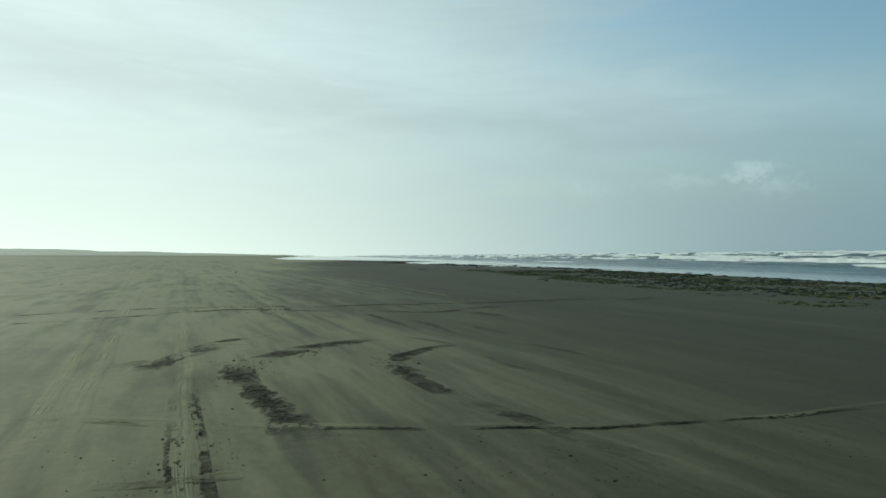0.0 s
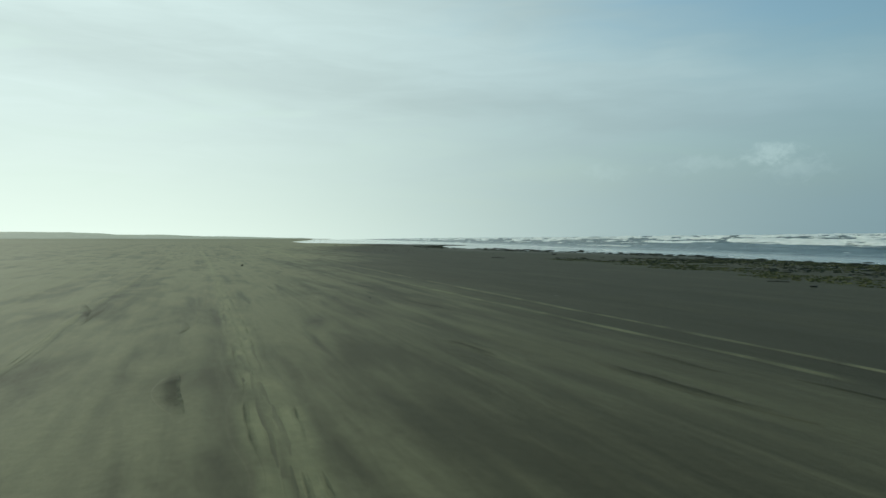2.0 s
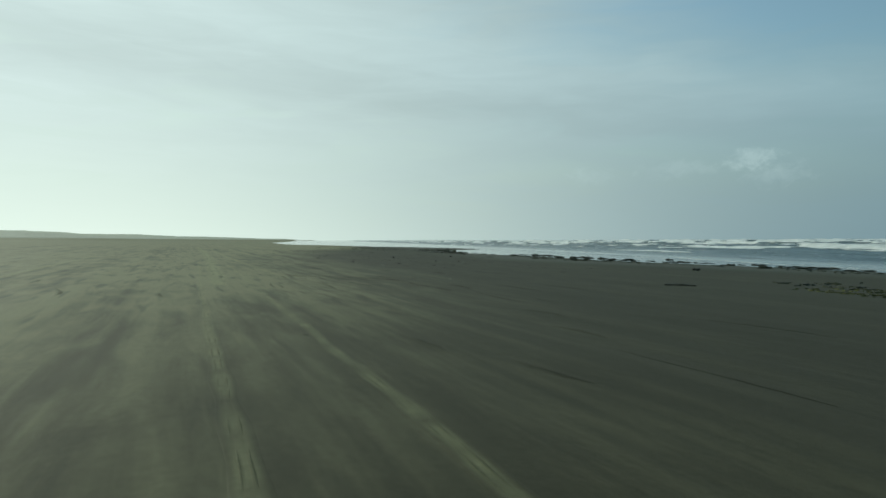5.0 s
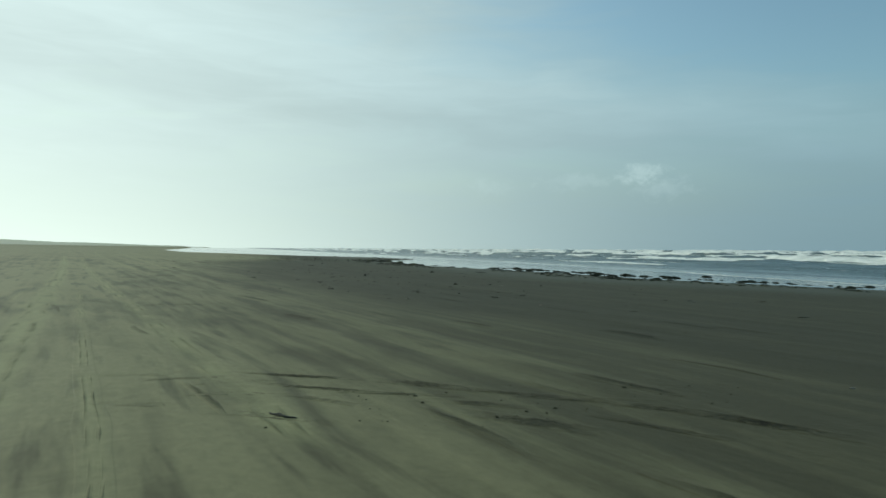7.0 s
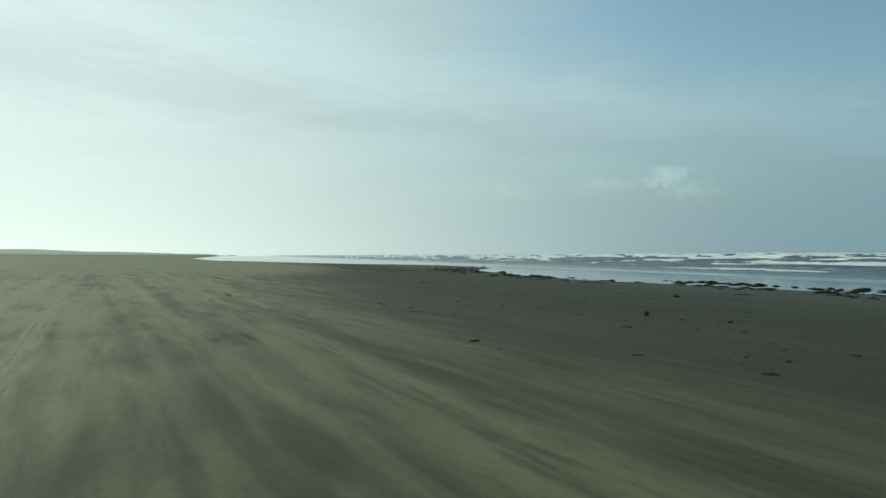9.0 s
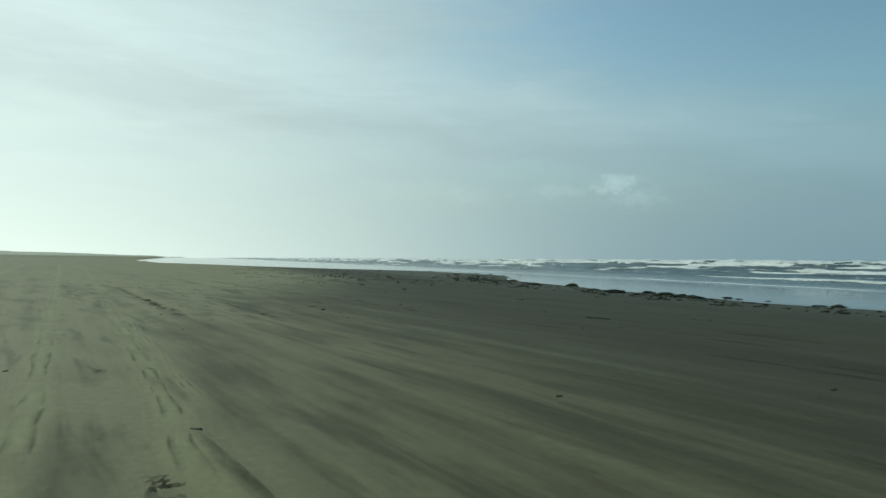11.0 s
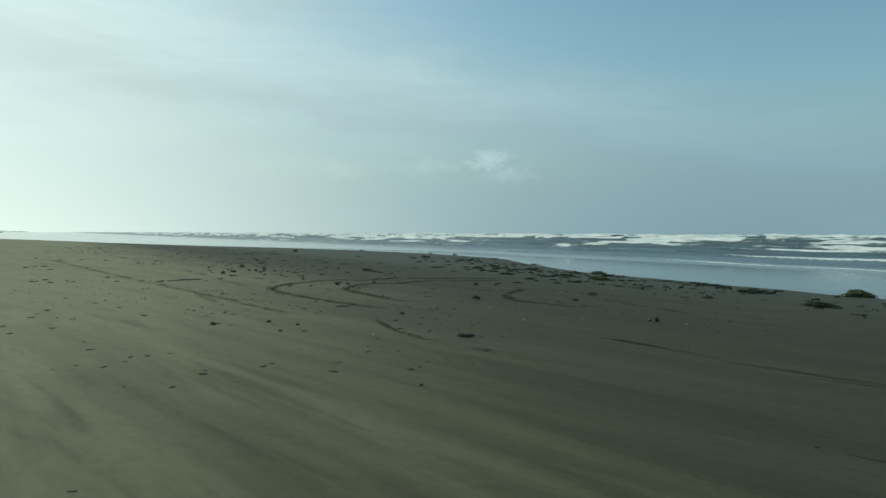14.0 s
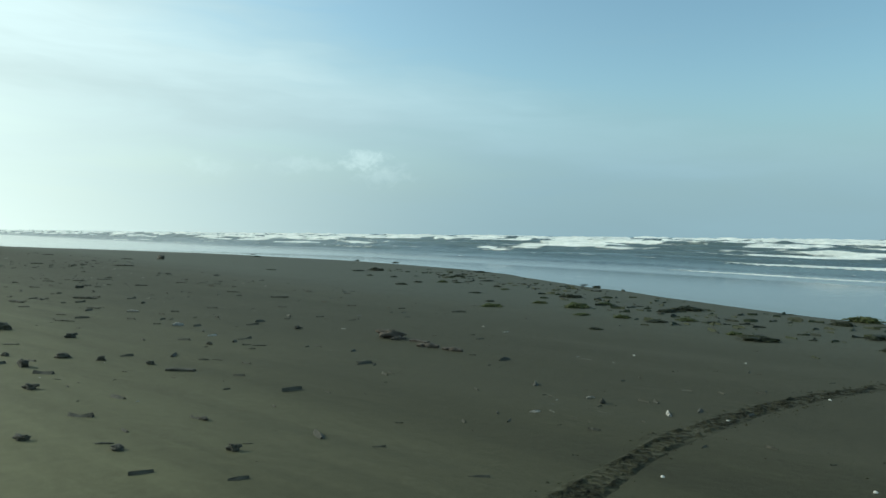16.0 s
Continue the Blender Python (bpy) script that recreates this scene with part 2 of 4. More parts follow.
    col = n.mix(n.math("MULTIPLY", fill, 0.75), col, (0.28, 0.275, 0.14, 1))
    col = n.mix(n.math("MULTIPLY", wet, 0.75), col, (0.026, 0.028, 0.019, 1))
    # far dunes painted much paler than the beach: distance haze put into their colour
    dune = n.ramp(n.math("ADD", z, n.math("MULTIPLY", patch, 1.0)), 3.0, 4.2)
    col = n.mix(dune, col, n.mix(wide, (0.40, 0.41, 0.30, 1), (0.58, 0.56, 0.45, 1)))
    # damp crumbs in the ruts, the shadow between lumps painted in as near-black
    crumbs = n.noise(p, 22.0, 5, 0.7)
    col = n.mix(churn, col, n.mix(n.ramp(crumbs, 0.40, 0.62), (0.008, 0.008, 0.005, 1), (0.056, 0.054, 0.031, 1)))
    tone = n.math("MULTIPLY", n.ramp(mottle, 0.25, 0.75, 0.90, 1.09), n.math("MULTIPLY", n.ramp(grain, 0.25, 0.75, 0.86, 1.12), n.ramp(speck, 0.3, 0.7, 0.95, 1.05)))
    col = n.vec("MULTIPLY", col, n.combine(tone, tone, tone))
    n.put(b.inputs["Base Color"], col)
    n.put(b.inputs["Roughness"], n.mix(churn, n.mix(wet, 0.80, 0.62, kind="FLOAT"), 0.9, kind="FLOAT"))
    b.inputs["Specular IOR Level"].default_value = 0.10
    n.put(b.inputs["Sheen Weight"], n.math("MULTIPLY", n.math("SUBTRACT", 1.0, churn), n.mix(dry, 0.088, 0.118, kind="FLOAT")))
    b.inputs["Sheen Roughness"].default_value = 0.45
    b.inputs["Sheen Tint"].default_value = (0.86, 0.81, 0.56, 1)
    h = n.math("ADD", n.math("MULTIPLY", streak, 0.10), n.math("ADD", n.math("MULTIPLY", mottle, 0.009), n.math("MULTIPLY", grain, 0.004)))
    h = n.math("ADD", h, n.math("ADD", n.math("MULTIPLY", speck, 0.006), n.math("MULTIPLY", n.math("MULTIPLY", churn, crumbs), 0.11)))
    bump(n, b, h, 0.8, 0.6)
    return m


def churned_material():
    """Sand turned over by wheels: dark damp crumbs with dry sand caught on them."""
    m, n, b = material("churned_sand")
    p = n.add("ShaderNodeTexCoord").outputs["Object"]
    a, g = n.noise(p, 7.0, 4, 0.6), n.noise(p, 60.0, 3, 0.7)
    col = n.mix(n.ramp(a, 0.35, 0.7), (0.036, 0.035, 0.021, 1), (0.088, 0.083, 0.048, 1))
    n.put(b.inputs["Base Color"], n.mix(n.ramp(g, 0.35, 0.75, 0, 0.4), col, (0.03, 0.03, 0.024, 1)))
    b.inputs["Roughness"].default_value = 0.93
    b.inputs["Specular IOR Level"].default_value = 0.2
    bump(n, b, n.math("ADD", a, n.math("MULTIPLY", g, 0.4)), 0.7, 0.02)
    return m


def water_material():
    """Grey-green shallow sea under a bright sky, with foam where the surf leaves it."""
    m, n, b = material("sea_water")
    p = n.add("ShaderNodeTexCoord").outputs["Object"]
    at = n.add("ShaderNodeAttribute", attribute_name="foam")
    deep = n.add("ShaderNodeAttribute", attribute_name="depth").outputs["Fac"]
    lace = n.noise(n.mapping(p, scale=(0.30, 0.07, 0.5)), 1.0, 5, 0.6, 0.5)
    curd = n.noise(n.mapping(p, scale=(1, 0.45, 1)), 0.7, 6, 0.62, 0.4)
    f = n.math("ADD", at.outputs["Fac"], n.math("MULTIPLY", n.math("SUBTRACT", n.mix(0.3, lace, curd, kind="FLOAT"), 0.5), 1.6))
    foam = n.ramp(f, 0.42, 0.60)
    water = n.mix(n.ramp(deep, 0.0, 1.0), (0.050, 0.055, 0.048, 1), (0.095, 0.130, 0.130, 1))
    white = n.mix(n.ramp(curd, 0.3, 0.7), (0.66, 0.69, 0.65, 1), (0.95, 0.96, 0.91, 1))
    n.put(b.inputs["Base Color"], n.mix(foam, water, white))
    n.put(b.inputs["Roughness"], n.mix(foam, n.mix(deep, 0.08, 0.26, kind="FLOAT"), 0.8, kind="FLOAT"))
    b.inputs["IOR"].default_value = 1.33
    chop = n.noise(n.mapping(p, scale=(1.0, 0.45, 1)), 0.9, 5, 0.6)
    rip = n.noise(n.mapping(p, scale=(1.0, 0.5, 1)), 6.0, 3, 0.6)
    h = n.math("ADD", n.math("MULTIPLY", chop, n.mix(deep, 0.004, 0.45, kind="FLOAT")), n.math("MULTIPLY", rip, n.mix(deep, 0.0008, 0.05, kind="FLOAT")))
    bump(n, b, n.math("ADD", h, n.math("MULTIPLY", n.math("MULTIPLY", foam, curd), 0.9)), 0.8, 1.0)
    return m


SAND, CHURN, WATER = sand_material(), churned_material(), water_material()


# ---------------------------------------------------------------- ground and sea
def smooth(a, b, v):
    u = np.clip((v - a) / (b - a), 0, 1)
    return u * u * (3 - 2 * u)


LATTICE = np.random.RandomState(5).rand(256, 256)


def field(x, y, scale, seed=0):
    """Smooth value noise from 0 to 1."""
    u, v = np.asarray(x, float) / scale + seed * 17.3, np.asarray(y, float) / scale + seed * 5.7
    i, j = np.floor(u).astype(int), np.floor(v).astype(int)
    fu, fv = u - i, v - j
    fu, fv = fu * fu * (3 - 2 * fu), fv * fv * (3 - 2 * fv)
    g = lambda a, b: LATTICE[a % 256, b % 256]
    return (g(i, j) * (1 - fu) + g(i + 1, j) * fu) * (1 - fv) + (g(i, j + 1) * (1 - fu) + g(i + 1, j + 1) * fu) * fv


EDGE_Y = (-4500, -60, 0, 41, 60, 86, 98, 105, 112, 118, 130, 138, 146, 160, 168, 174, 180, 188, 196, 204, 215, 230, 245, 265, 290, 320, 370, 450, 700, 1500, 4600)
EDGE_X = (46, 40, 38, 37.5, 36.5, 36, 33, 29, 24.5, 22.5, 20.5, 17, 15, 15.5, 16.5, 16.8, 18, 21, 26, 29, 30.5, 28.3, 25.5, 21, 12.5, 3, -9, -32, -64, -100, -270)


def water_edge(y):
    """Where the last wash of the waves ends on the sand."""
    y = np.asarray(y, float)
    near = smooth(-100, 0, y) * (1 - smooth(240, 320, y))
    smoothed = sum(np.interp(y + k, EDGE_Y, EDGE_X) for k in (-6, -3, 0, 3, 6)) / 5
    return smoothed + near * ((field(y, 0, 7, 1) - 0.5) * 1.6 + (field(y, 0, 2.2, 2) - 0.5) * 0.5)


def sand_z(x, y):
    x, y = np.asarray(x, float), np.asarray(y, float)
    z = -SLOPE * np.clip(x, -110, 46) - 0.010 * np.clip(x - 46, 0, 180)
    # past the end of this bar the beach falls back to a shoreline further inland
    inland = water_edge(y) - x
    bay = SEA_Z + 0.10 + SLOPE * np.clip(inland, -60, 110)
    z = z + (bay - z) * smooth(222, 275, y)
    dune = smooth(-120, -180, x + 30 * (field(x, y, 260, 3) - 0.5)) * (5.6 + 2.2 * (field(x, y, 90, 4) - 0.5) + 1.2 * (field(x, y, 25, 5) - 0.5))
    a = radians(DRIFT)
    u, v = x * math.cos(a) + y * math.sin(a), -x * math.sin(a) + y * math.cos(a)
    drift = (0.05 * (field(u, v / 9, 1.6, 6) - 0.5) + 0.028 * (field(u, v / 7, 0.7, 7) - 0.5)) * (1 - smooth(4, 20, x)) * (1 - smooth(60, 110, -x))
    return z + dune + drift


def axis(*runs):
    """Grid lines from runs of (start, end, first step, growth)."""
    out = []
    for a, b, step, grow in runs:
        v = a
        while v < b - step * 0.3:
            out.append(v)
            v += step
            step *= grow
    return np.array(out + [runs[-1][1]])


def sheet(name, xs, ys, zs, mat, layers=()):
    """A grid mesh from 2-d arrays of places, with named values at its corners."""
    h, w = xs.shape
    co = np.stack([xs, ys, zs], -1).reshape(-1, 3)
    i = np.arange(h * w).reshape(h, w)
    quads = np.stack([i[:-1, :-1], i[:-1, 1:], i[1:, 1:], i[1:, :-1]], -1).reshape(-1, 4)
    me = bpy.data.meshes.new(name)
    me.vertices.add(len(co))
    me.vertices.foreach_set("co", co.ravel())
    me.loops.add(quads.size)
    me.loops.foreach_set("vertex_index", quads.ravel())
    me.polygons.add(len(quads))
    me.polygons.foreach_set("loop_start", np.arange(0, quads.size, 4))
    me.polygons.foreach_set("use_smooth", np.ones(len(quads), bool))
    me.update(calc_edges=True)
    for key, values in layers:
        me.attributes.new(key, "FLOAT", "POINT").data.foreach_set("value", np.asarray(values, float).ravel())
    me.materials.append(mat)
    return new(name, me)


def mirrored(v):
    return np.concatenate([-v[::-1], v[1:]])


gx = np.concatenate([-axis((26, 4600, 0.5, 1.09))[::-1], axis((-25.8, 14, 0.22, 1.0), (14, 40, 0.4, 1.0), (40, 4600, 0.6, 1.12))])
gy = np.concatenate([-axis((4, 4600, 1.0, 1.2))[::-1], axis((-3.5, 200, 0.4, 1.0), (200, 4600, 0.5, 1.05))])
GX, GY = np.meshgrid(gx, gy)
GZ = sand_z(GX, GY)


def ground_z(x, y):
    """The height of the ground sheet itself, between its corners."""
    i, j = np.clip(np.searchsorted(gx, x) - 1, 0, len(gx) - 2), np.clip(np.searchsorted(gy, y) - 1, 0, len(gy) - 2)
    u, v = (x - gx[i]) / (gx[i + 1] - gx[i]), (y - gy[j]) / (gy[j + 1] - gy[j])
    return (GZ[j, i] * (1 - u) + GZ[j, i + 1] * u) * (1 - v) + (GZ[j + 1, i] * (1 - u) + GZ[j + 1, i + 1] * u) * v


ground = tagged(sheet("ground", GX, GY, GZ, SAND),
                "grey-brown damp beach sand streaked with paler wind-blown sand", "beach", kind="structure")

# the sea: one sheet from the thin wash on the sand out to the horizon, with rows of breakers
# (distance from the shoreline, height, steepness of the face, share of the row that is broken)
BREAKERS = ((52, 0.16, 0.7, 0.16), (58, 0.26, 0.9, 0.20), (63, 0.34, 1.0, 0.30), (69, 0.5, 1.2, 0.38), (74, 0.5, 1.3, 0.34), (80, 0.85, 1.7, 0.50), (95, 1.1, 2.1, 0.55), (114, 1.3, 2.5, 0.56), (138, 1.55, 2.9, 0.58), (168, 1.75, 3.3, 0.62),
            (205, 1.95, 3.9, 0.68), (255, 2.15, 4.6, 0.68), (330, 2.3, 5.8, 0.72), (430, 2.4, 7.0, 0.78), (570, 2.5, 9.0, 0.85))


def sea_surface(x, y):
    far = smooth(700, 1500, np.abs(y - 150))
    deep = smooth(42, 58, x)
    z = SEA_Z + deep * (0.35 * (field(x, y / 2.5, 14, 11) - 0.5) + 0.24 * (field(x, y / 3.0, 5, 12) - 0.5) + 0.16 * (field(x, y / 5.0, 2.2, 14) - 0.5) + 0.34 * smooth(85, 62, x) * (np.abs(field(x, y / 9.0, 4.5, 15) - 0.5) * 2 - 0.4))
    foam = np.zeros_like(z)
    for k, (at, high, face, share) in enumerate(BREAKERS):
        crest = at + (0.10 * at) * (field(y, 0, 120, 20 + k) - 0.5) * 1.4 + 0.04 * at * (field(y, 0, 28, 40 + k) - 0.5) + 1.2 * (field(y, 0, 5, 60 + k) - 0.5)
        amp = high * (0.62 + 0.5 * field(y, 0, 60, 80 + k)) * (0.75 + 0.5 * field(y, 0, 14, 100 + k))
        d = x - crest                                        # out to sea of the crest where positive
        broken = smooth(1 - share - 0.12, 1 - share + 0.12, 0.6 * field(y, 0, 22, 120 + k) + 0.4 * field(y, 0, 70, 140 + k))
        broken = np.maximum(broken, 0.26 * (k > 4))
        shape = np.where(d > 0, 1 / (1 + (d / (face * 2.6)) ** 2), 1 / (1 + (d / (face * 0.75)) ** 4))
        ragged = 1 + broken * 0.40 * (field(x, y / 2.5, 1.6, 160 + k) - 0.5) + broken * 0.12 * (field(x, y, 0.7, 170 + k) - 0.5)
        z = z + amp * shape * ragged
        # white water on the broken face, and spent foam trailing shoreward of it
        foam = np.maximum(foam, broken * np.where(d > 0, smooth(face * 1.7, face * 0.3, d), smooth(-face * 1.5, -face * 0.5, d)) * (0.55 + 0.75 * field(y, 0, 16, 180 + k) + 0.3 * (k > 10)))
        foam = np.maximum(foam, 0.20 * broken * smooth(-0.09 * at, -3, d) * (d < 0))
        foam = np.maximum(foam, 0.16 * smooth(0.07 * at, 2, d) * (d > 0) * broken)
        foam = np.maximum(foam, 0.62 * smooth(1.0, 1.5, amp * shape * ragged))
        foam = np.maximum(foam, (1 - broken) * 0.35 * smooth(face * 0.7, 0, np.abs(d + 0.2)))
    # the white water is torn: streaks and holes of green water in it
    torn = 0.6 * field(x, y / 3.0, 2.4, 200) + 0.4 * field(x, y / 2.5, 6.0, 201)
    foam = foam * (0.45 + 0.85 * smooth(0.30, 0.58, torn))
    return z, foam, deep


sea_steps = axis((0, 0.6, 0.06, 1.0), (0.6, 24, 0.6, 1.0), (24, 120, 0.5, 1.0), (120, 170, 0.7, 1.0), (170, 320, 0.9, 1.0), (320, 700, 2.0, 1.02), (700, 4600, 30, 1.15))
sea_y = np.concatenate([-axis((10, 4600, 3.0, 1.18))[::-1], axis((-8, 60, 2.0, 1.0), (60, 420, 0.9, 1.0), (420, 4600, 1.2, 1.035))])
S, SY = np.meshgrid(sea_steps, sea_y)
SX = water_edge(SY) + S
level, foam, deep = sea_surface(SX, SY)
film = sand_z(SX, SY) + 0.004 + 0.02 * smooth(0, 1.5, S)
SZ = np.maximum(level, film)
lip = smooth(1.6, 0.1, S) * 0.34 * smooth(0.35, 0.7, field(SY, 0, 5, 8)) * smooth(420, 250, SY)
# a thin line of foam rides on the last wash
wash = 44.0 + 0.10 * np.clip(SY - 170, -60, 60) + 4 * (field(SY, 0, 45, 9) - 0.5) + 1.4 * (field(SY, 0, 7, 10) - 0.5)
lip = np.maximum(lip, 0.85 * smooth(1.1, 0.3, np.abs(SX - wash)) * smooth(0.34, 0.60, field(SY, 0, 14, 13)) * smooth(60, 120, SY) * (0.35 + 0.65 * smooth(212, 186, SY)))
sea = tagged(sheet("water", SX, SY, SZ, WATER, (("foam", np.maximum(foam, lip)), ("depth", deep))),
             "grey-green shallow sea with rows of white breaking waves", "sea", kind="structure")


# ---------------------------------------------------------------- wheel tracks in the sand
def spline(points, step):
    """Evenly spaced places along a smooth curve through a few points."""
    p = np.array([points[0], *points, points[-1]], float)
    p[0], p[-1] = 2 * p[1] - p[2], 2 * p[-2] - p[-3]
    u = np.linspace(0, 1, 60, endpoint=False)[:, None]
    runs = [0.5 * (2 * b + (c - a) * u + (2 * a - 5 * b + 4 * c - d) * u ** 2 + (3 * b - a - 3 * c + d) * u ** 3)
            for a, b, c, d in zip(p[:-3], p[1:-2], p[2:-1], p[3:])]
    q = np.concatenate([*runs, p[-2:-1]])
    s = np.concatenate([[0], np.cumsum(np.hypot(*np.diff(q, axis=0).T))])
    at = np.arange(0, s[-1], step)
    return np.stack([np.interp(at, s, q[:, 0]), np.interp(at, s, q[:, 1])], -1), at


def tyre_rut(points, width, kind, seed, gaps=0.0, label="", dark=1.0):
    """One wheel's track: pressed ribs between two berms of thrown sand, lost in places under blown sand."""
    fresh = kind == "fresh"
    q, s = spline(points, 0.02 if fresh else (0.035 if kind == "dark" else 0.3))
    t = np.gradient(q, axis=0)
    t /= np.hypot(*t.T)[:, None]
    side = np.stack([t[:, 1], -t[:, 0]], -1)
    o = np.linspace(-1, 1, 21)
    reach = {"fresh": 1.0, "dark": 1.15, "old": 1.5}[kind]
    off = np.outer(0.75 + 0.6 * field(s, 0, 0.9, seed + 6), o * width * reach) + (field(s, 0, 1.4, seed)[:, None] - 0.5) * 0.08
    x, y = q[:, :1] + side[:, :1] * off, q[:, 1:] + side[:, 1:] * off
    across = np.abs(o)
    berm = np.exp(-((across - 0.58) / 0.15) ** 2)
    lugs = smooth(0.52, 0.44, across)
    env = smooth(gaps - 0.13, gaps + 0.13, 0.5 * field(s, 0, 1.5, seed + 3) + 0.5 * field(s, 0, 0.5, seed + 4)) if gaps else np.ones(len(s))
    env = (env * smooth(0, 1.2, s) * smooth(s[-1], s[-1] - 1.2, s))[:, None]
    rough = field(x, y, 0.05, seed + 1) - 0.5
    coarse = field(x, y, 0.15, seed + 2) - 0.5
    lumps = field(x, y, 0.4, seed + 5) - 0.5
    hold = smooth(0.97, 0.50, across + 1.0 * coarse + 0.7 * rough) * env
    zero = np.zeros_like(x)
    if fresh:
        bars = np.sin(s[:, None] * 2 * math.pi / 0.085 + across * 3.0 + 6 * lumps + 4 * coarse) * lugs
        z = 0.004 + berm * (0.007 + 0.035 * rough + 0.03 * coarse) + 0.0035 * bars * (0.6 + 2 * np.abs(coarse)) - 0.008 * lugs + 0.042 * rough + 0.024 * coarse
        layers = (("churn", hold * np.clip(0.56 + 1.1 * lumps + 1.3 * coarse + 0.7 * rough - 0.30 * bars, 0.0, 1) * dark), ("dryfill", zero))
    elif kind == "dark":
        bars = np.sin(s[:, None] * 2 * math.pi / 0.11 + across * 2.5 + 3 * lumps) * smooth(0.62, 0.5, across) * smooth(0.04, 0.12, across)
        z = 0.002 + 0.009 * bars + berm * (0.004 + 0.02 * coarse) + 0.030 * rough + 0.020 * coarse - 0.008 * lugs
        layers = (("churn", hold * np.clip(0.95 + 0.8 * lumps + 0.8 * coarse + 0.5 * rough - 0.35 * bars, 0.0, 1.0) * smooth(0.22, 0.46, field(x, y, 0.5, seed + 9))), ("dryfill", zero))
    else:
        groove = np.exp(-((across - 0.28) / 0.08) ** 2)
        z = 0.002 - 0.004 * groove + 0.006 * coarse + 0.004 * rough
        layers = (("churn", groove * env * np.clip(0.10 + 1.0 * lumps + 0.15 * np.sign(np.sin(s[:, None] * 2 * math.pi / 0.6)), 0, 0.6)), ("dryfill", smooth(0.85, 0.25, across) * env * np.clip(min(0.85, 0.25 + 1.9 * width) + 0.8 * lumps, 0, 1)))
    held = smooth(0.0, 0.08, env) * smooth(1.0, 0.86, across)
    z = np.maximum(z * (0.15 + 0.85 * hold) + 0.0015, 0.001) * held - 0.004 * (1 - held)
    ob = sheet("tyre_rut", x, y, ground_z(x, y) + z, SAND, layers)
    ob.parent = ground
    return tagged(ob, label or {"fresh": "fresh dark wheel track with pressed tread ribs", "dark": "dark broken wheel rut half filled with blown sand",
                                "old": "pale old wheel rut filled with dry sand"}[kind])


def clods(cx, cy, rx, ry, count, seed, size=0.035, along=None):
    """Crumbs of turned-over sand, joined."""
    rng = np.random.RandomState(seed)
    bm = bmesh.new()
    shape = [(-1, -0.8, 0), (0.9, -1, 0), (1.1, 0.8, 0), (-0.7, 1, 0), (-0.4, -0.4, 0.7), (0.5, -0.3, 0.85), (0.3, 0.5, 0.6), (-0.4, 0.3, 0.8)]
    faces = ((0, 1, 5, 4), (1, 2, 6, 5), (2, 3, 7, 6), (3, 0, 4, 7), (4, 5, 6, 7))
    path = spline(along, 0.1)[0] if along else None
    for _ in range(count):
        if along:
            px, py = path[rng.randint(len(path))] + rng.normal(0, rx, 2)
        else:
            px, py = cx + rng.normal(0, rx), cy + rng.normal(0, ry)
        r = size * rng.lognormal(0, 0.45)
        a = rng.rand() * 6.28
        zz = float(sand_z(px, py)) - 0.2 * r
        vs = []
        for vx, vy, vz in shape:
            vx, vy = vx * rng.uniform(0.7, 1.3), vy * rng.uniform(0.7, 1.3)
            vs.append(bm.verts.new((px + r * (vx * math.cos(a) - vy * math.sin(a)), py + r * (vx * math.sin(a) + vy * math.cos(a)), zz + r * vz)))
        for f in faces:
            bm.faces.new([vs[i] for i in f])
    me = bpy.data.meshes.new("sand_clods")
    bm.to_mesh(me)
    bm.free()
    me.materials.append(CHURN)
    ob = new("sand_clods", me)
    ob.parent = ground
    return tagged(ob, "dark crumbs of sand thrown up by wheels", kind="stuff")


# a vehicle turned here: two wheels' arcs
TURN_OUTER = ((0.27, 166.69), (0.0, 167.5), (-0.29, 168.5), (-0.55, 169.9), (-0.68, 171.2), (-0.62, 172.2), (-0.26, 173.15), (0.46, 174.15), (1.25, 174.93), (2.55, 175.7), (4.5, 176.17), (6.5, 176.29), (8.6, 176.1), (10.4, 175.72))
TURN_INNER = ((1.5, 167.9), (1.36, 169.0), (1.31, 170.7), (1.38, 171.5), (1.75, 172.25), (2.3, 173.0), (3.35, 173.78), (5.05, 174.38), (7.1, 174.75), (9.3, 174.6))
tyre_rut(TURN_OUTER, 0.15, "fresh", 1)
tyre_rut(TURN_INNER, 0.14, "fresh", 2, 0.24)
tyre_rut(((0.05, 172.6), (0.23, 173.3), (0.5, 173.9), (1.09, 174.48)), 0.15, "fresh", 21, 0.30)
tyre_rut(((1.62, 170.8), (1.85, 171.8), (2.31, 172.45), (2.9, 173.1)), 0.14, "fresh", 22, 0.30)
tyre_rut(((4.9, 165.0), (4.4, 167.2), (4.73, 168.05), (5.04, 168.63), (5.67, 169.32), (6.63, 170.09), (7.7, 170.7)), 0.16, "fresh", 3, 0.40)
tyre_rut(((9.32, 169.46), (7.58, 167.82), (6.77, 165.60), (6.26, 162.88)), 0.14, "dark", 4, 0.40)
clods(0, 0, 0.10, 0, 3600, 31, 0.0065, TURN_OUTER)
clods(0, 0, 0.10, 0, 2800, 32, 0.0065, TURN_INNER)
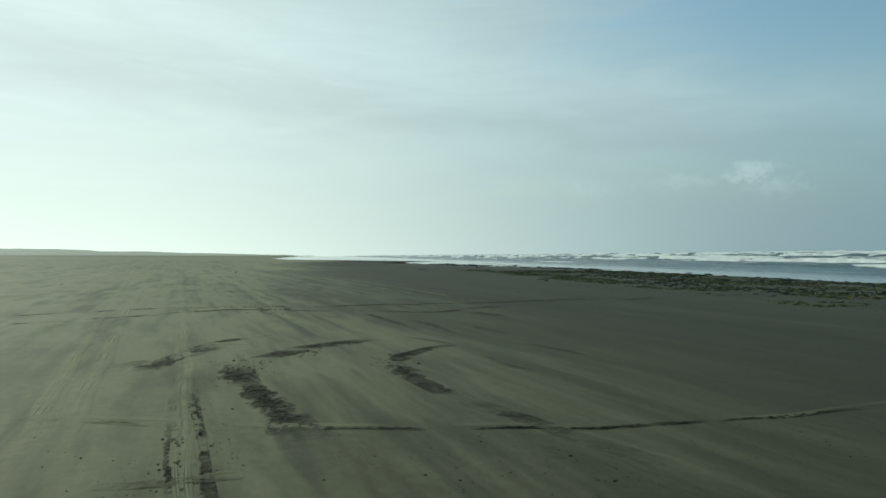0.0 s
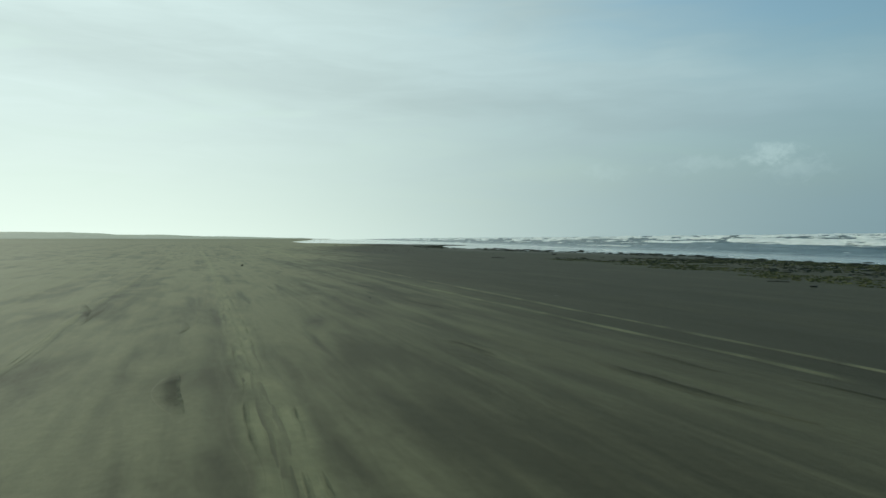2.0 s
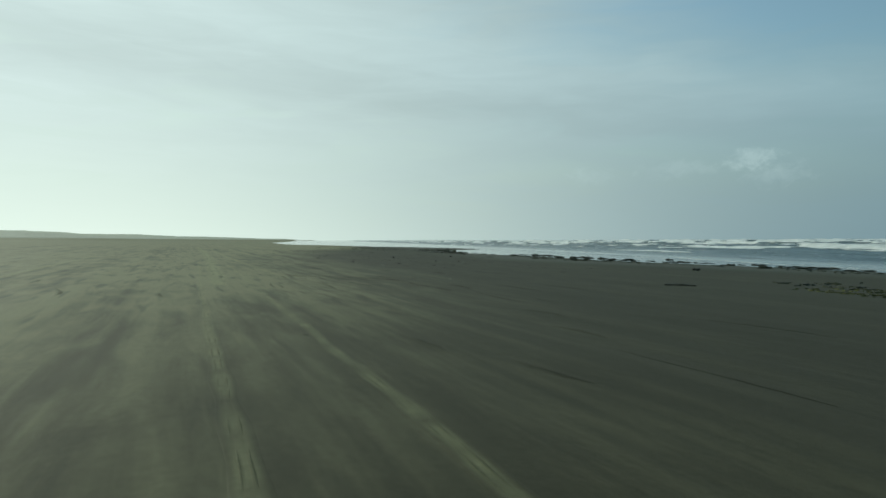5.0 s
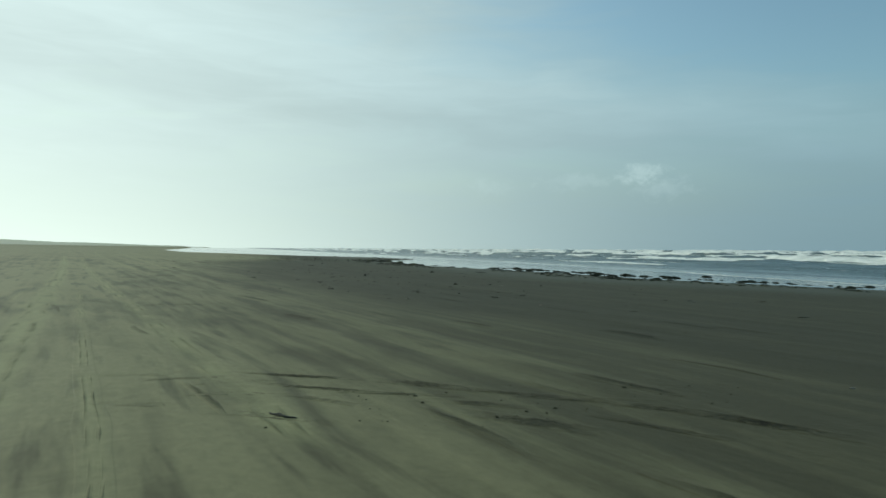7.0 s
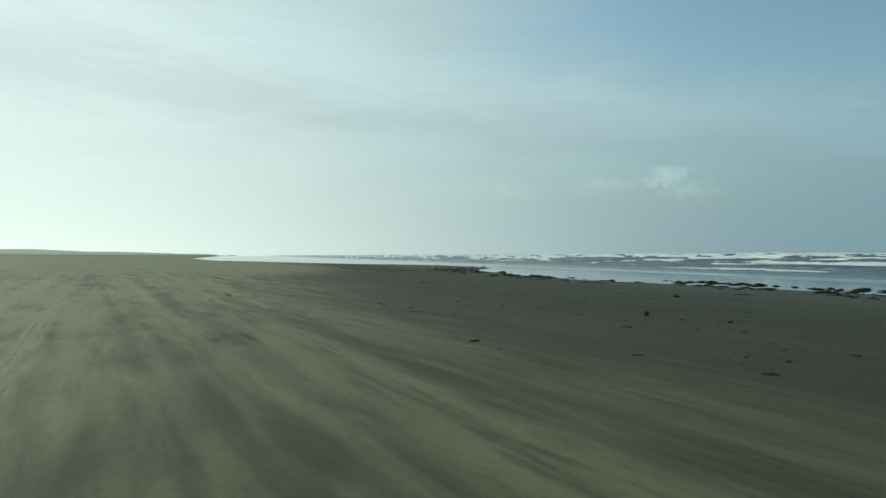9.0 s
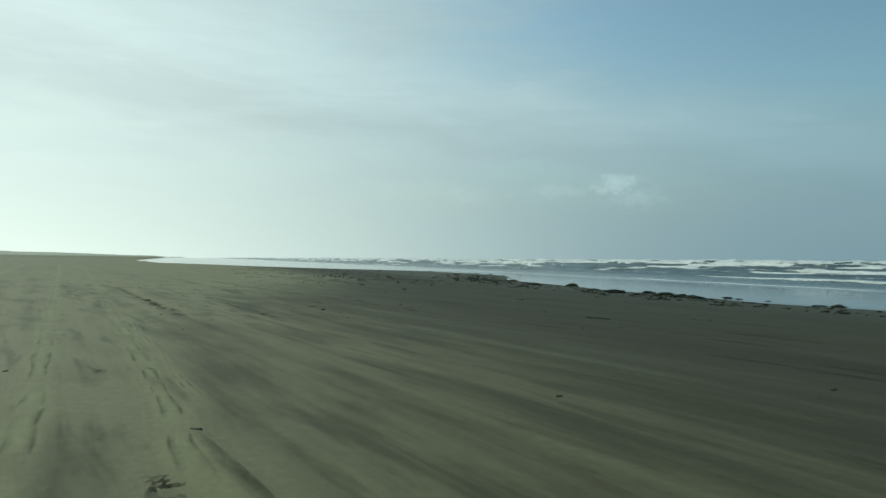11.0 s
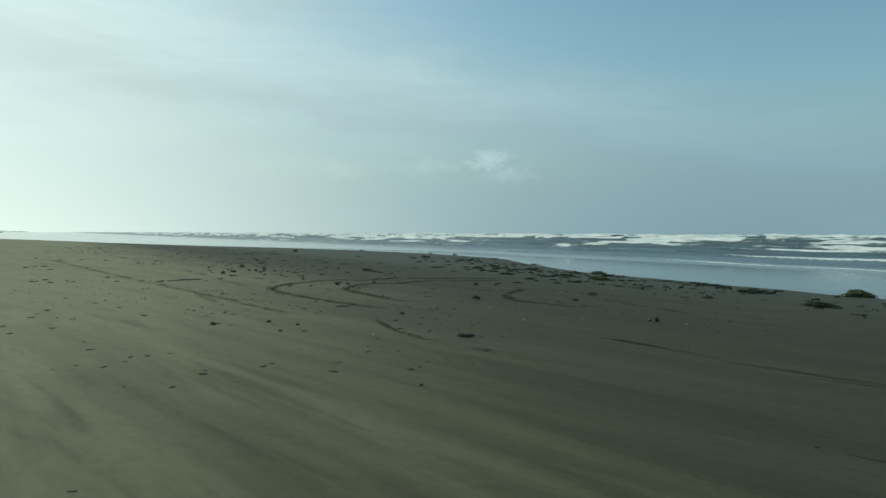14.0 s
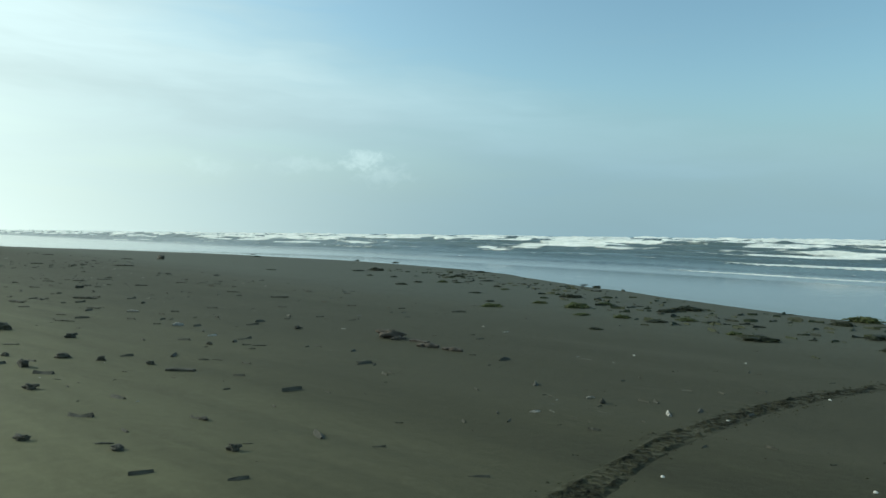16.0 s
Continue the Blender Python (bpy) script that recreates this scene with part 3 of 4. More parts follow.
# ruts that lead up to it
tyre_rut(((-6.70, 197.28), (-4.85, 184.35), (-3.80, 177.8), (-2.88, 172.1), (-2.52, 169.8), (-2.34, 168.42), (-1.9, 165.6)), 0.17, "fresh", 5, 0.36, dark=0.6)
tyre_rut(((-3.30, 176.0), (-2.85, 172.1), (-2.81, 170.4), (-2.84, 169.25), (-2.87, 168.3)), 0.13, "fresh", 25, 0.36, dark=0.5)
tyre_rut(((-1.25, 177.6), (-1.1, 175.3), (-1.09, 174.35), (-1.03, 173.2)), 0.11, "fresh", 47, 0.30, dark=0.25)
tyre_rut(((-1.0, 176.6), (-0.88, 175.0), (-0.86, 174.36), (-0.86, 173.0)), 0.10, "fresh", 48, 0.30, dark=0.25)
tyre_rut(((-3.87, 212.87), (-1.94, 192.15), (-1.06, 180.43), (-0.95, 176.5)), 0.11, "dark", 6, 0.52)
tyre_rut(((-0.67, 165.14), (-0.79, 164.36), (-1.04, 163.32), (-1.12, 162.4), (-1.0, 161.66), (-0.6, 159.5)), 0.09, "fresh", 7, 0.44)
tyre_rut(((-3.81, 165.3), (-3.66, 164.6), (-3.6, 163.5)), 0.10, "fresh", 29, 0.46)
tyre_rut(((0.69, 168.36), (1.29, 164.88), (1.68, 162.06), (2.05, 157.65)), 0.08, "dark", 8, 0.70)
# tracks crossing the beach where the drive begins
tyre_rut(((-15.80, 12.34), (-8.73, 16.48), (-6.26, 18.17), (-4.15, 19.52), (-1.16, 19.91), (2.18, 20.88), (5.75, 22.25), (11.44, 25.02), (18.83, 27.36)), 0.17, "dark", 9, 0.42)
tyre_rut(((-13.87, 10.39), (-7.30, 14.58), (-4.86, 16.61), (-3.20, 18.50), (-0.49, 18.70), (2.33, 18.05), (4.16, 19.47), (7.96, 22.63), (13.26, 24.67)), 0.15, "dark", 10, 0.44)
tyre_rut(((-11.95, 7.56), (-2.97, 6.61), (-0.51, 6.01), (1.95, 5.80), (3.91, 5.89), (5.37, 6.26), (10.64, 7.75)), 0.05, "old", 11, 0.46)
tyre_rut(((-3.03, 6.60), (-1.7, 6.17), (-0.38, 5.87), (1.3, 5.70), (2.6, 5.73), (3.95, 5.85), (5.74, 6.25)), 0.045, "dark", 12, 0.50)
tyre_rut(((-1.75, 4.62), (-1.2, 4.6), (-0.6, 4.72), (0.1, 4.62)), 0.10, "dark", 40, 0.50)
tyre_rut(((-2.3, 20.2), (-1.87, 18.3), (-1.6, 16.9)), 0.12, "dark", 41, 0.40)
tyre_rut(((-4.9, 16.0), (-4.33, 16.4), (-3.6, 17.1)), 0.12, "dark", 42, 0.44)
tyre_rut(((-1.9, 17.14), (-1.08, 17.14), (-0.19, 16.98), (0.7, 16.5)), 0.07, "dark", 43, 0.47)
tyre_rut(((1.2, 18.1), (2.0, 17.28), (2.5, 16.6)), 0.12, "dark", 44, 0.45)
for side, seed in ((-0.10, 28), (0.10, 61)):
    tyre_rut([(x + 0.98 * side, y + 0.21 * side) for x, y in ((-0.70, 3.4), (-1.04, 4.9), (-1.40, 6.5), (-1.72, 8.0))], 0.05, "dark", seed, 0.40)
for side, seed in ((-0.05, 62), (0.05, 63)):
    tyre_rut([(x + side, y) for x, y in ((-0.70, 3.2), (-1.31, 6.03), (-1.68, 7.78), (-2.39, 10.98), (-4.1, 18.8))], 0.026, "old", seed, 0.1)
tyre_rut(((-0.6, 5.35), (0.3, 5.3), (1.2, 5.1), (2.2, 4.85), (2.9, 4.4)), 0.20, "dark", 64, 0.56)
tyre_rut(((1.2, 5.45), (1.9, 5.2), (2.7, 5.0), (3.5, 4.7)), 0.16, "dark", 65, 0.58)
clods(2.2, 4.9, 2.2, 0.35, 420, 43, 0.004)
clods(-1.1, 5.4, 0.22, 1.0, 120, 44, 0.005)
tyre_rut(((-2.62, 8.6), (-2.40, 9.6), (-2.22, 10.4), (-1.95, 11.1), (-1.5, 11.7)), 0.2, "dark", 26, 0.47)
tyre_rut(((-0.21, 5.13), (-0.41, 6.11), (-0.80, 7.37), (-1.24, 9.10), (-0.69, 10.58), (0.44, 12.15), (0.95, 12.6)), 0.20, "dark", 13, 0.42)
tyre_rut(((2.45, 4.54), (1.76, 6.00), (1.26, 7.06), (0.87, 8.61), (0.86, 9.9), (1.5, 11.0), (2.45, 11.6)), 0.18, "dark", 14, 0.45)
tyre_rut(((-2.95, 9.12), (-2.36, 10.55), (-1.87, 11.93), (-0.79, 13.56)), 0.14, "dark", 15, 0.52)
clods(-1.00, 5.53, 0.8, 0.9, 200, 33, 0.004)
clods(1.17, 4.64, 1.5, 0.6, 240, 34, 0.004)
clods(-1.2, 9.1, 0.16, 0.5, 140, 35, 0.010)
clods(-0.35, 10.6, 0.15, 0.3, 60, 45, 0.010)
clods(0.9, 9.5, 0.2, 0.4, 90, 46, 0.010)
clods(0, 0, 0.16, 0, 260, 36, 0.010, ((-4.15, 19.52), (-1.16, 19.91), (2.18, 20.88), (5.75, 22.25)))
clods(-1.65, 18.88, 0.25, 0.7, 110, 37, 0.011)
# tracks crossed half way
CROSSED = (((-6.94, 82.26), (-6.69, 82.22), 0.03), ((-6.19, 81.93), (-6.04, 81.94), 0.03), ((-5.70, 81.68), (-5.49, 81.74), 0.04),
           ((-5.25, 82.16), (-4.43, 81.78), 0.04), ((-5.10, 81.48), (-4.39, 81.05), 0.03), ((-4.20, 80.90), (-3.64, 80.68), 0.025),
           ((-3.76, 81.38), (-3.25, 81.00), 0.07), ((-3.08, 80.82), (-2.52, 80.42), 0.035), ((-2.40, 80.36), (-1.77, 80.00), 0.065),
           ((-1.80, 79.80), (-1.43, 79.48), 0.04), ((-1.24, 79.30), (-0.68, 78.50), 0.09), ((-4.87, 80.76), (-4.62, 80.51), 0.05),
           ((-3.55, 80.34), (-3.10, 80.09), 0.06), ((-3.25, 79.58), (-2.84, 79.20), 0.09), ((-5.50, 80.10), (-5.05, 79.86), 0.06),
           ((-2.11, 79.23), (-1.80, 78.80), 0.04), ((-5.70, 81.00), (-5.30, 80.97), 0.05), ((-6.80, 80.82), (-6.50, 80.72), 0.05))
for k, ((x0, y0), (x1, y1), w) in enumerate(CROSSED):
    e = 0.55 / math.hypot(x1 - x0, y1 - y0)
    ends = [(x0 + f * (x1 - x0), y0 + f * (y1 - y0)) for f in (-e, 0.0, 1.0, 1.0 + e)]
    tyre_rut(ends, 0.015 + 1.5 * w, "dark", 300 + 11 * k, 0.2)
clods(-3.11, 80.29, 1.6, 0.5, 110, 38, 0.009)
tyre_rut(((-13.8, 156.5), (-12.6, 150.5), (-11.5, 145.5), (-10.9, 142.5), (-10.1, 138.5)), 0.16, "dark", 19, 0.53)
tyre_rut(((-11.0, 131.0), (-10.3, 127.2), (-9.8, 125.3), (-9.4, 122.0)), 0.10, "dark", 20, 0.62)
tyre_rut(((-9.6, 148.0), (-9.0, 144.2), (-8.3, 140.5), (-7.8, 137.8)), 0.10, "dark", 23, 0.52)
tyre_rut(((-8.0, 92.1), (-7.0, 92.3), (-6.1, 92.4)), 0.13, "dark", 27, 0.45)
clods(-7.0, 92.3, 0.35, 0.12, 40, 39, 0.007)
# long old ruts that run along the beach
for k, (x0, y0, x1, y1, w) in enumerate(((-1.0, 4.7, -24.2, 111.0, 0.075), (-2.15, 5.6, -29.3, 111.0, 0.085), (-2.45, 5.7, -29.9, 112.0, 0.06), (-2.4, 24.0, -21.1, 106.9, 0.16), (-0.7, 14.5, -18.8, 96.1, 0.13),
                                         (3.2, 27.1, -11.8, 97.3, 0.09), (4.4, 25.0, -10.2, 96.9, 0.09),
                                         (-6.7, 74.7, -24.6, 161.5, 0.31), (-5.0, 78.7, -21.9, 157.1, 0.21), (-9.4, 118.4, -27.4, 217.5, 0.21), (-8.1, 116.5, -25.9, 220.6, 0.19),
                                         (-11.0, 116.5, -31.4, 217.1, 0.22), (-9.5, 127.4, -14.4, 155.0, 0.12))):
    mid = ((x0 + x1) / 2 + 0.5 * math.sin(k * 2.1), (y0 + y1) / 2)
    tyre_rut(((x0, y0), mid, (x1, y1)), w, "old", 50 + k, 0.22)


# hollows that the wind has scoured down to damp sand: one end, the other end, width
SCOURS_1 = ((-3.8, 77.1, -3.1, 73.3, 0.14), (-2.9, 78.0, -1.9, 74.8, 0.26), (-0.6, 78.0, 0.1, 74.8, 0.31), (0.1, 75.2, 0.5, 73.5, 0.25), (0.8, 76.8, 1.2, 74.1, 0.28), (-5.7, 96.4, -4.6, 93.1, 0.40), (-4.5, 89.8, -3.9, 88.2, 0.40), (-1.0, 88.2, -0.6, 86.5, 0.40), (1.5, 86.1, 1.9, 84.3, 0.40), (-1.4, 81.3, -1.0, 80.3, 0.30), (4.7, 86.5, 5.1, 84.9, 0.40), (-3.9, 80.2, -3.5, 78.4, 0.16), (-12.2, 173.0, -9.5, 156.4, 0.24), (-9.0, 154.3, -7.8, 148.5, 0.22), (-7.3, 152.0, -6.9, 148.2, 0.16))
SCOURS_2 = ((-6.1, 145.4, -5.7, 143.3, 0.18), (-4.2, 145.9, -4.1, 145.0, 0.21), (-4.2, 144.1, -4.0, 143.1, 0.21), (-3.5, 141.2, -3.5, 140.2, 0.18), (-4.2, 148.7, -4.1, 147.7, 0.22), (-2.5, 151.7, -2.2, 150.3, 0.35), (-5.0, 148.1, -4.6, 146.3, 0.22), (0.6, 18.0, 1.6, 13.9, 0.23), (1.7, 15.9, 2.3, 12.8, 0.24), (3.0, 14.3, 3.3, 13.4, 0.25), (3.6, 18.1, 4.4, 16.4, 0.40), (1.3, 12.5, 2.0, 11.3, 0.17), (3.4, 11.0, 3.6, 10.6, 0.17), (2.3, 9.9, 2.6, 8.8, 0.17))


def scour_hollow(x0, y0, x1, y1, width, seed, depth=1.0):
    """A shallow streak of bare damp sand, sharp along one lip and fading out on the other side."""
    grow = max(0.0, 1.8 - math.hypot(x1 - x0, y1 - y0)) / 2          # the wind draws short ones out
    lean = math.atan2(x1 - x0, y1 - y0)
    x0, y0, x1, y1 = x0 - grow * math.sin(lean), y0 - grow * math.cos(lean), x1 + grow * math.sin(lean), y1 + grow * math.cos(lean)
    width = 0.55 * width
    bend = 0.12 * math.sin(seed * 1.7)
    mx, my = (x0 + x1) / 2 + bend, (y0 + y1) / 2
    q, s = spline(((x0, y0), (mx, my), (x1, y1)), 0.08)
    t = np.gradient(q, axis=0)
    t /= np.hypot(*t.T)[:, None]
    side = np.stack([t[:, 1], -t[:, 0]], -1)
    o = np.linspace(-1, 1, 15)
    f = s / s[-1]
    wide = width * (0.35 + 0.75 * np.sin(math.pi * np.clip(f, 0, 1)) ** 0.8)[:, None]
    off = o * wide + (field(s, 0, 0.9, seed)[:, None] - 0.5) * 0.05
    x, y = q[:, :1] + side[:, :1] * off, q[:, 1:] + side[:, 1:] * off
    ragged = (field(x, y, 0.22, seed + 2) - 0.5) * 0.5 + (field(x, y, 0.07, seed + 3) - 0.5) * 0.3
    body = smooth(-0.95, -0.60, o + ragged) * smooth(0.9, -0.35, o + ragged) * (smooth(0, 0.25, f) * smooth(1, 0.7, f))[:, None]
    body = body * np.clip(0.62 + 0.9 * (field(x, y, 0.7, seed + 4) - 0.3), 0.1, 1)
    z = 0.0035 + 0.004 * (field(x, y, 0.12, seed + 5) - 0.5) * body
    z = np.where((np.abs(o) > 0.98) | (f[:, None] < 0.01) | (f[:, None] > 0.99), -0.004, z)
    ob = sheet("scour_hollow", x, y, ground_z(x, y) + z, SAND, (("churn", 0.66 * depth * body), ("dryfill", 0 * body)))
    ob.parent = ground
    return tagged(ob, "narrow wind-scoured streak of dark damp sand")


for k, hollow in enumerate(SCOURS_1 + SCOURS_2):
    scour_hollow(*hollow, 200 + k)
scatter = random.Random(77)
for k in range(90):
    cx, cy, long = scatter.uniform(-13, 5), scatter.uniform(22, 160), scatter.uniform(0.8, 3.8)
    lean = radians(DRIFT + scatter.gauss(2, 3))
    scour_hollow(cx - long / 2 * math.sin(lean), cy + long / 2 * math.cos(lean), cx + long / 2 * math.sin(lean), cy - long / 2 * math.cos(lean),
                 scatter.uniform(0.09, 0.24), 300 + k, scatter.uniform(0.45, 0.9))


# ---------------------------------------------------------------- materials of the strandline
def wood_material(name, dark, pale):
    """Weathered driftwood: long grain, bleached above, stained in the cracks."""
    m, n, b = material(name)
    p = n.add("ShaderNodeTexCoord").outputs["Object"]
    grain = n.noise(n.mapping(p, scale=(3, 45, 45)), 1.0, 4, 0.6, 0.5)
    stain = n.noise(p, 5.0, 3, 0.6)
    each = n.add("ShaderNodeObjectInfo").outputs["Random"]
    col = n.mix(n.ramp(n.math("ADD", n.math("MULTIPLY", grain, 0.65), n.math("MULTIPLY", stain, 0.35)), 0.35, 0.68), dark, pale)
    n.put(b.inputs["Base Color"], n.mix(n.ramp(each, 0, 1, 0.0, 0.35), col, (0.034, 0.032, 0.024, 1)))
    b.inputs["Roughness"].default_value = 0.85
    bump(n, b, grain, 0.6, 0.01)
    return m


def kelp_material(name, a, c, dull=0.68, shine=0.3):
    """Wet kelp, brown to olive, with a slimy gloss."""
    m, n, b = material(name)
    p = n.add("ShaderNodeTexCoord").outputs["Object"]
    each = n.add("ShaderNodeNewGeometry").outputs["Random Per Island"]
    blot = n.noise(p, 9.0, 3, 0.6)
    n.put(b.inputs["Base Color"], n.mix(n.ramp(n.math("ADD", n.math("MULTIPLY", each, 0.6), n.math("MULTIPLY", blot, 0.4)), 0.15, 0.85), a, c))
    b.inputs["Roughness"].default_value = dull
    b.inputs["Specular IOR Level"].default_value = shine
    bump(n, b, n.noise(p, 40.0, 3, 0.6), 0.4, 0.01)
    return m


WOOD = wood_material("driftwood_brown", (0.022, 0.021, 0.014, 1), (0.092, 0.088, 0.064, 1))
PALE_WOOD = wood_material("driftwood_bleached", (0.16, 0.145, 0.12, 1), (0.52, 0.49, 0.43, 1))
RED_WOOD = wood_material("driftwood_red", (0.046, 0.038, 0.028, 1), (0.125, 0.102, 0.080, 1))
KELP = kelp_material("kelp_dark", (0.012, 0.015, 0.007, 1), (0.038, 0.044, 0.016, 1))
GREEN = kelp_material("kelp_green", (0.030, 0.038, 0.010, 1), (0.105, 0.118, 0.030, 1))
WEED = kelp_material("trodden_weed", (0.040, 0.043, 0.018, 1), (0.115, 0.120, 0.050, 1), 0.9, 0.1)


def shell_material():
    m, n, b = material("bleached_shell")
    p = n.add("ShaderNodeTexCoord").outputs["Object"]
    n.put(b.inputs["Base Color"], n.mix(n.noise(p, 30, 3), (0.42, 0.39, 0.33, 1), (0.72, 0.70, 0.64, 1)))
    b.inputs["Roughness"].default_value = 0.5
    return m


def scum_material():
    """Dried sea foam and sand scum."""
    m, n, b = material("foam_scum")
    p = n.add("ShaderNodeTexCoord").outputs["Object"]
    n.put(b.inputs["Base Color"], n.mix(n.noise(p, 14, 4, 0.7), (0.08, 0.076, 0.052, 1), (0.19, 0.18, 0.14, 1)))
    b.inputs["Roughness"].default_value = 0.8
    return m


SHELL, SCUM = shell_material(), scum_material()


# ---------------------------------------------------------------- things of the strandline
def mesh_object(name, bm, mat, parent=None, smooth_faces=True):
    me = bpy.data.meshes.new(name)
    bmesh.ops.recalc_face_normals(bm, faces=bm.faces[:])
    bm.to_mesh(me)
    bm.free()
    me.polygons.foreach_set("use_smooth", [smooth_faces] * len(me.polygons))
    me.materials.append(mat)
    ob = new(name, me)
    ob.parent = parent
    return ob


def tube(bm, path, radii, sides=8, rng=None, rough=0.0, flat=1.0):
    """A closed tube along a path of points."""
    rings = []
    for i, (c, r) in enumerate(zip(path, radii)):
        d = (path[min(i + 1, len(path) - 1)] - path[max(i - 1, 0)]).normalized()
        u = d.orthogonal().normalized() if abs(d.z) > 0.95 else Vector((-d.y, d.x, 0)).normalized()
        v = d.cross(u)
        rings.append([bm.verts.new(c + (u * math.cos(a) + v * math.sin(a) * flat) * r * (1 + (rng.uniform(-rough, rough) if rng else 0)))
                      for a in (2 * math.pi * k / sides for k in range(sides))])
    for a, b in zip(rings, rings[1:]):
        for k in range(sides):
            bm.faces.new((a[k], a[(k + 1) % sides], b[(k + 1) % sides], b[k]))
    bm.faces.new(rings[0][::-1])
    bm.faces.new(rings[-1])


def driftwood_stick(seed, mat, thick=0.044):
    """A crooked stick one metre long, with a broken side branch."""
    rng = random.Random(seed)
    bm = bmesh.new()
    bend, knee = rng.uniform(-0.10, 0.10), rng.uniform(0.3, 0.7)
    pts = [Vector((-0.5 + i / 11, bend * math.sin(math.pi * min(1, (i / 11) / knee if i / 11 < knee else (1 - i / 11) / (1 - knee))) + rng.uniform(-0.01, 0.01),
                   thick * 0.55 + rng.uniform(-0.006, 0.008))) for i in range(12)]
    tube(bm, pts, [thick * (0.25 + 0.85 * math.sin(math.pi * (0.08 + 0.86 * i / 11))) * rng.uniform(0.7, 1.3) for i in range(12)], 7, rng, 0.16)
    body = mesh_object("driftwood_stick", bm, mat)
    bm = bmesh.new()
    root = pts[rng.randint(3, 8)]
    s = rng.choice((-1, 1))
    twig = [root, root + Vector((0.06, 0.06 * s, 0.02)), root + Vector((0.12, 0.13 * s, 0.035)), root + Vector((0.15, 0.2 * s, 0.02))]
    tube(bm, twig, [thick * k for k in (0.45, 0.4, 0.3, 0.18)], 6, rng, 0.15)
    mesh_object("branch_stub", bm, mat, body)
    return body


def driftwood_plank(seed, mat):
    """A worn board one metre long with split, uneven ends."""
    rng = random.Random(seed)
    bm = bmesh.new()
    n, across = 10, 5
    top, low = [], []
    for i in range(n + 1):
        for row, z in ((top, 0.085), (low, -0.01)):
            line = []
            for j in range(across + 1):
                e = (rng.uniform(-0.05, 0.03) if i in (0, n) else 0) * (1 if i == n else -1)
                w = 0.11 * (1 - 0.12 * rng.random()) if j in (0, across) else 0.11
                edge = 0.016 if (j in (0, across) and row is top) else 0
                line.append(bm.verts.new((-0.5 + i / n + e, (j / across * 2 - 1) * w, z - edge + rng.uniform(-0.004, 0.004) + (0.012 * math.sin(i * 0.5) if row is top else 0))))
            row.append(line)
    for i in range(n):
        for j in range(across):
            bm.faces.new((top[i][j], top[i + 1][j], top[i + 1][j + 1], top[i][j + 1]))
            bm.faces.new((low[i][j], low[i][j + 1], low[i + 1][j + 1], low[i + 1][j]))
        bm.faces.new((top[i][0], low[i][0], low[i + 1][0], top[i + 1][0]))
        bm.faces.new((top[i][across], top[i + 1][across], low[i + 1][across], low[i][across]))
    for i in (0, n):
        for j in range(across):
            bm.faces.new((top[i][j], top[i][j + 1], low[i][j + 1], low[i][j]))
    return mesh_object("driftwood_plank", bm, mat, None, False)


def driftwood_chunk(seed, mat):
    """A knotty broken lump about one metre wide, with a splinter standing out."""
    rng = random.Random(seed)
    bm = bmesh.new()
    bmesh.ops.create_icosphere(bm, subdivisions=3, radius=0.5)
    shift = Vector((seed * 3.1, seed * 1.7, 0))
    for v in bm.verts:
        k = 1 + 0.9 * (noise.noise(v.co * 2.6 + shift)) + 0.4 * noise.noise(v.co * 7 + shift)
        v.co = Vector((v.co.x * k, v.co.y * k * 0.55, max(-0.06, v.co.z * k * (0.34 + 0.22 * rng.random() * 0.2) + 0.13)))
    body = mesh_object("driftwood_chunk", bm, mat)
    bm = bmesh.new()
    a = rng.uniform(0, 6.28)
    tube(bm, [Vector((0, 0, 0.1)), Vector((0.22 * math.cos(a), 0.16 * math.sin(a), 0.26)), Vector((0.5 * math.cos(a), 0.3 * math.sin(a), 0.3))], [0.1, 0.075, 0.02], 6, rng, 0.2)
    mesh_object("splinter", bm, mat, body)
    return body


def ribbon(bm, rng, start, heading, length, width, lift):
    """A strap of kelp with a thin lens section that droops to the sand."""
    n = 8
    p, a = Vector(start), heading
    rings = []
    for i in range(n + 1):
        f = i / n
        w = width * (0.35 + 0.9 * math.sin(math.pi * min(1, 0.12 + 0.9 * f))) * 0.5
        u = Vector((-math.sin(a), math.cos(a), rng.uniform(-0.35, 0.35))).normalized()
        rings.append([bm.verts.new(p + u * w), bm.verts.new(p + Vector((0, 0, 0.014))), bm.verts.new(p - u * w)])
        a += rng.uniform(-0.5, 0.5)
        step = length / n
        ground_z = 0.01
        p = p + Vector((math.cos(a) * step, math.sin(a) * step, 0))
        p.z = max(ground_z, p.z + lift * step * (0.5 - f) - 0.5 * step * f * f * 2 + rng.uniform(-0.01, 0.012))
    for r, q in zip(rings, rings[1:]):
        for k in range(3):
            bm.faces.new((r[k], r[(k + 1) % 3], q[(k + 1) % 3], q[k]))
    bm.faces.new(rings[0][::-1])
    bm.faces.new(rings[-1])


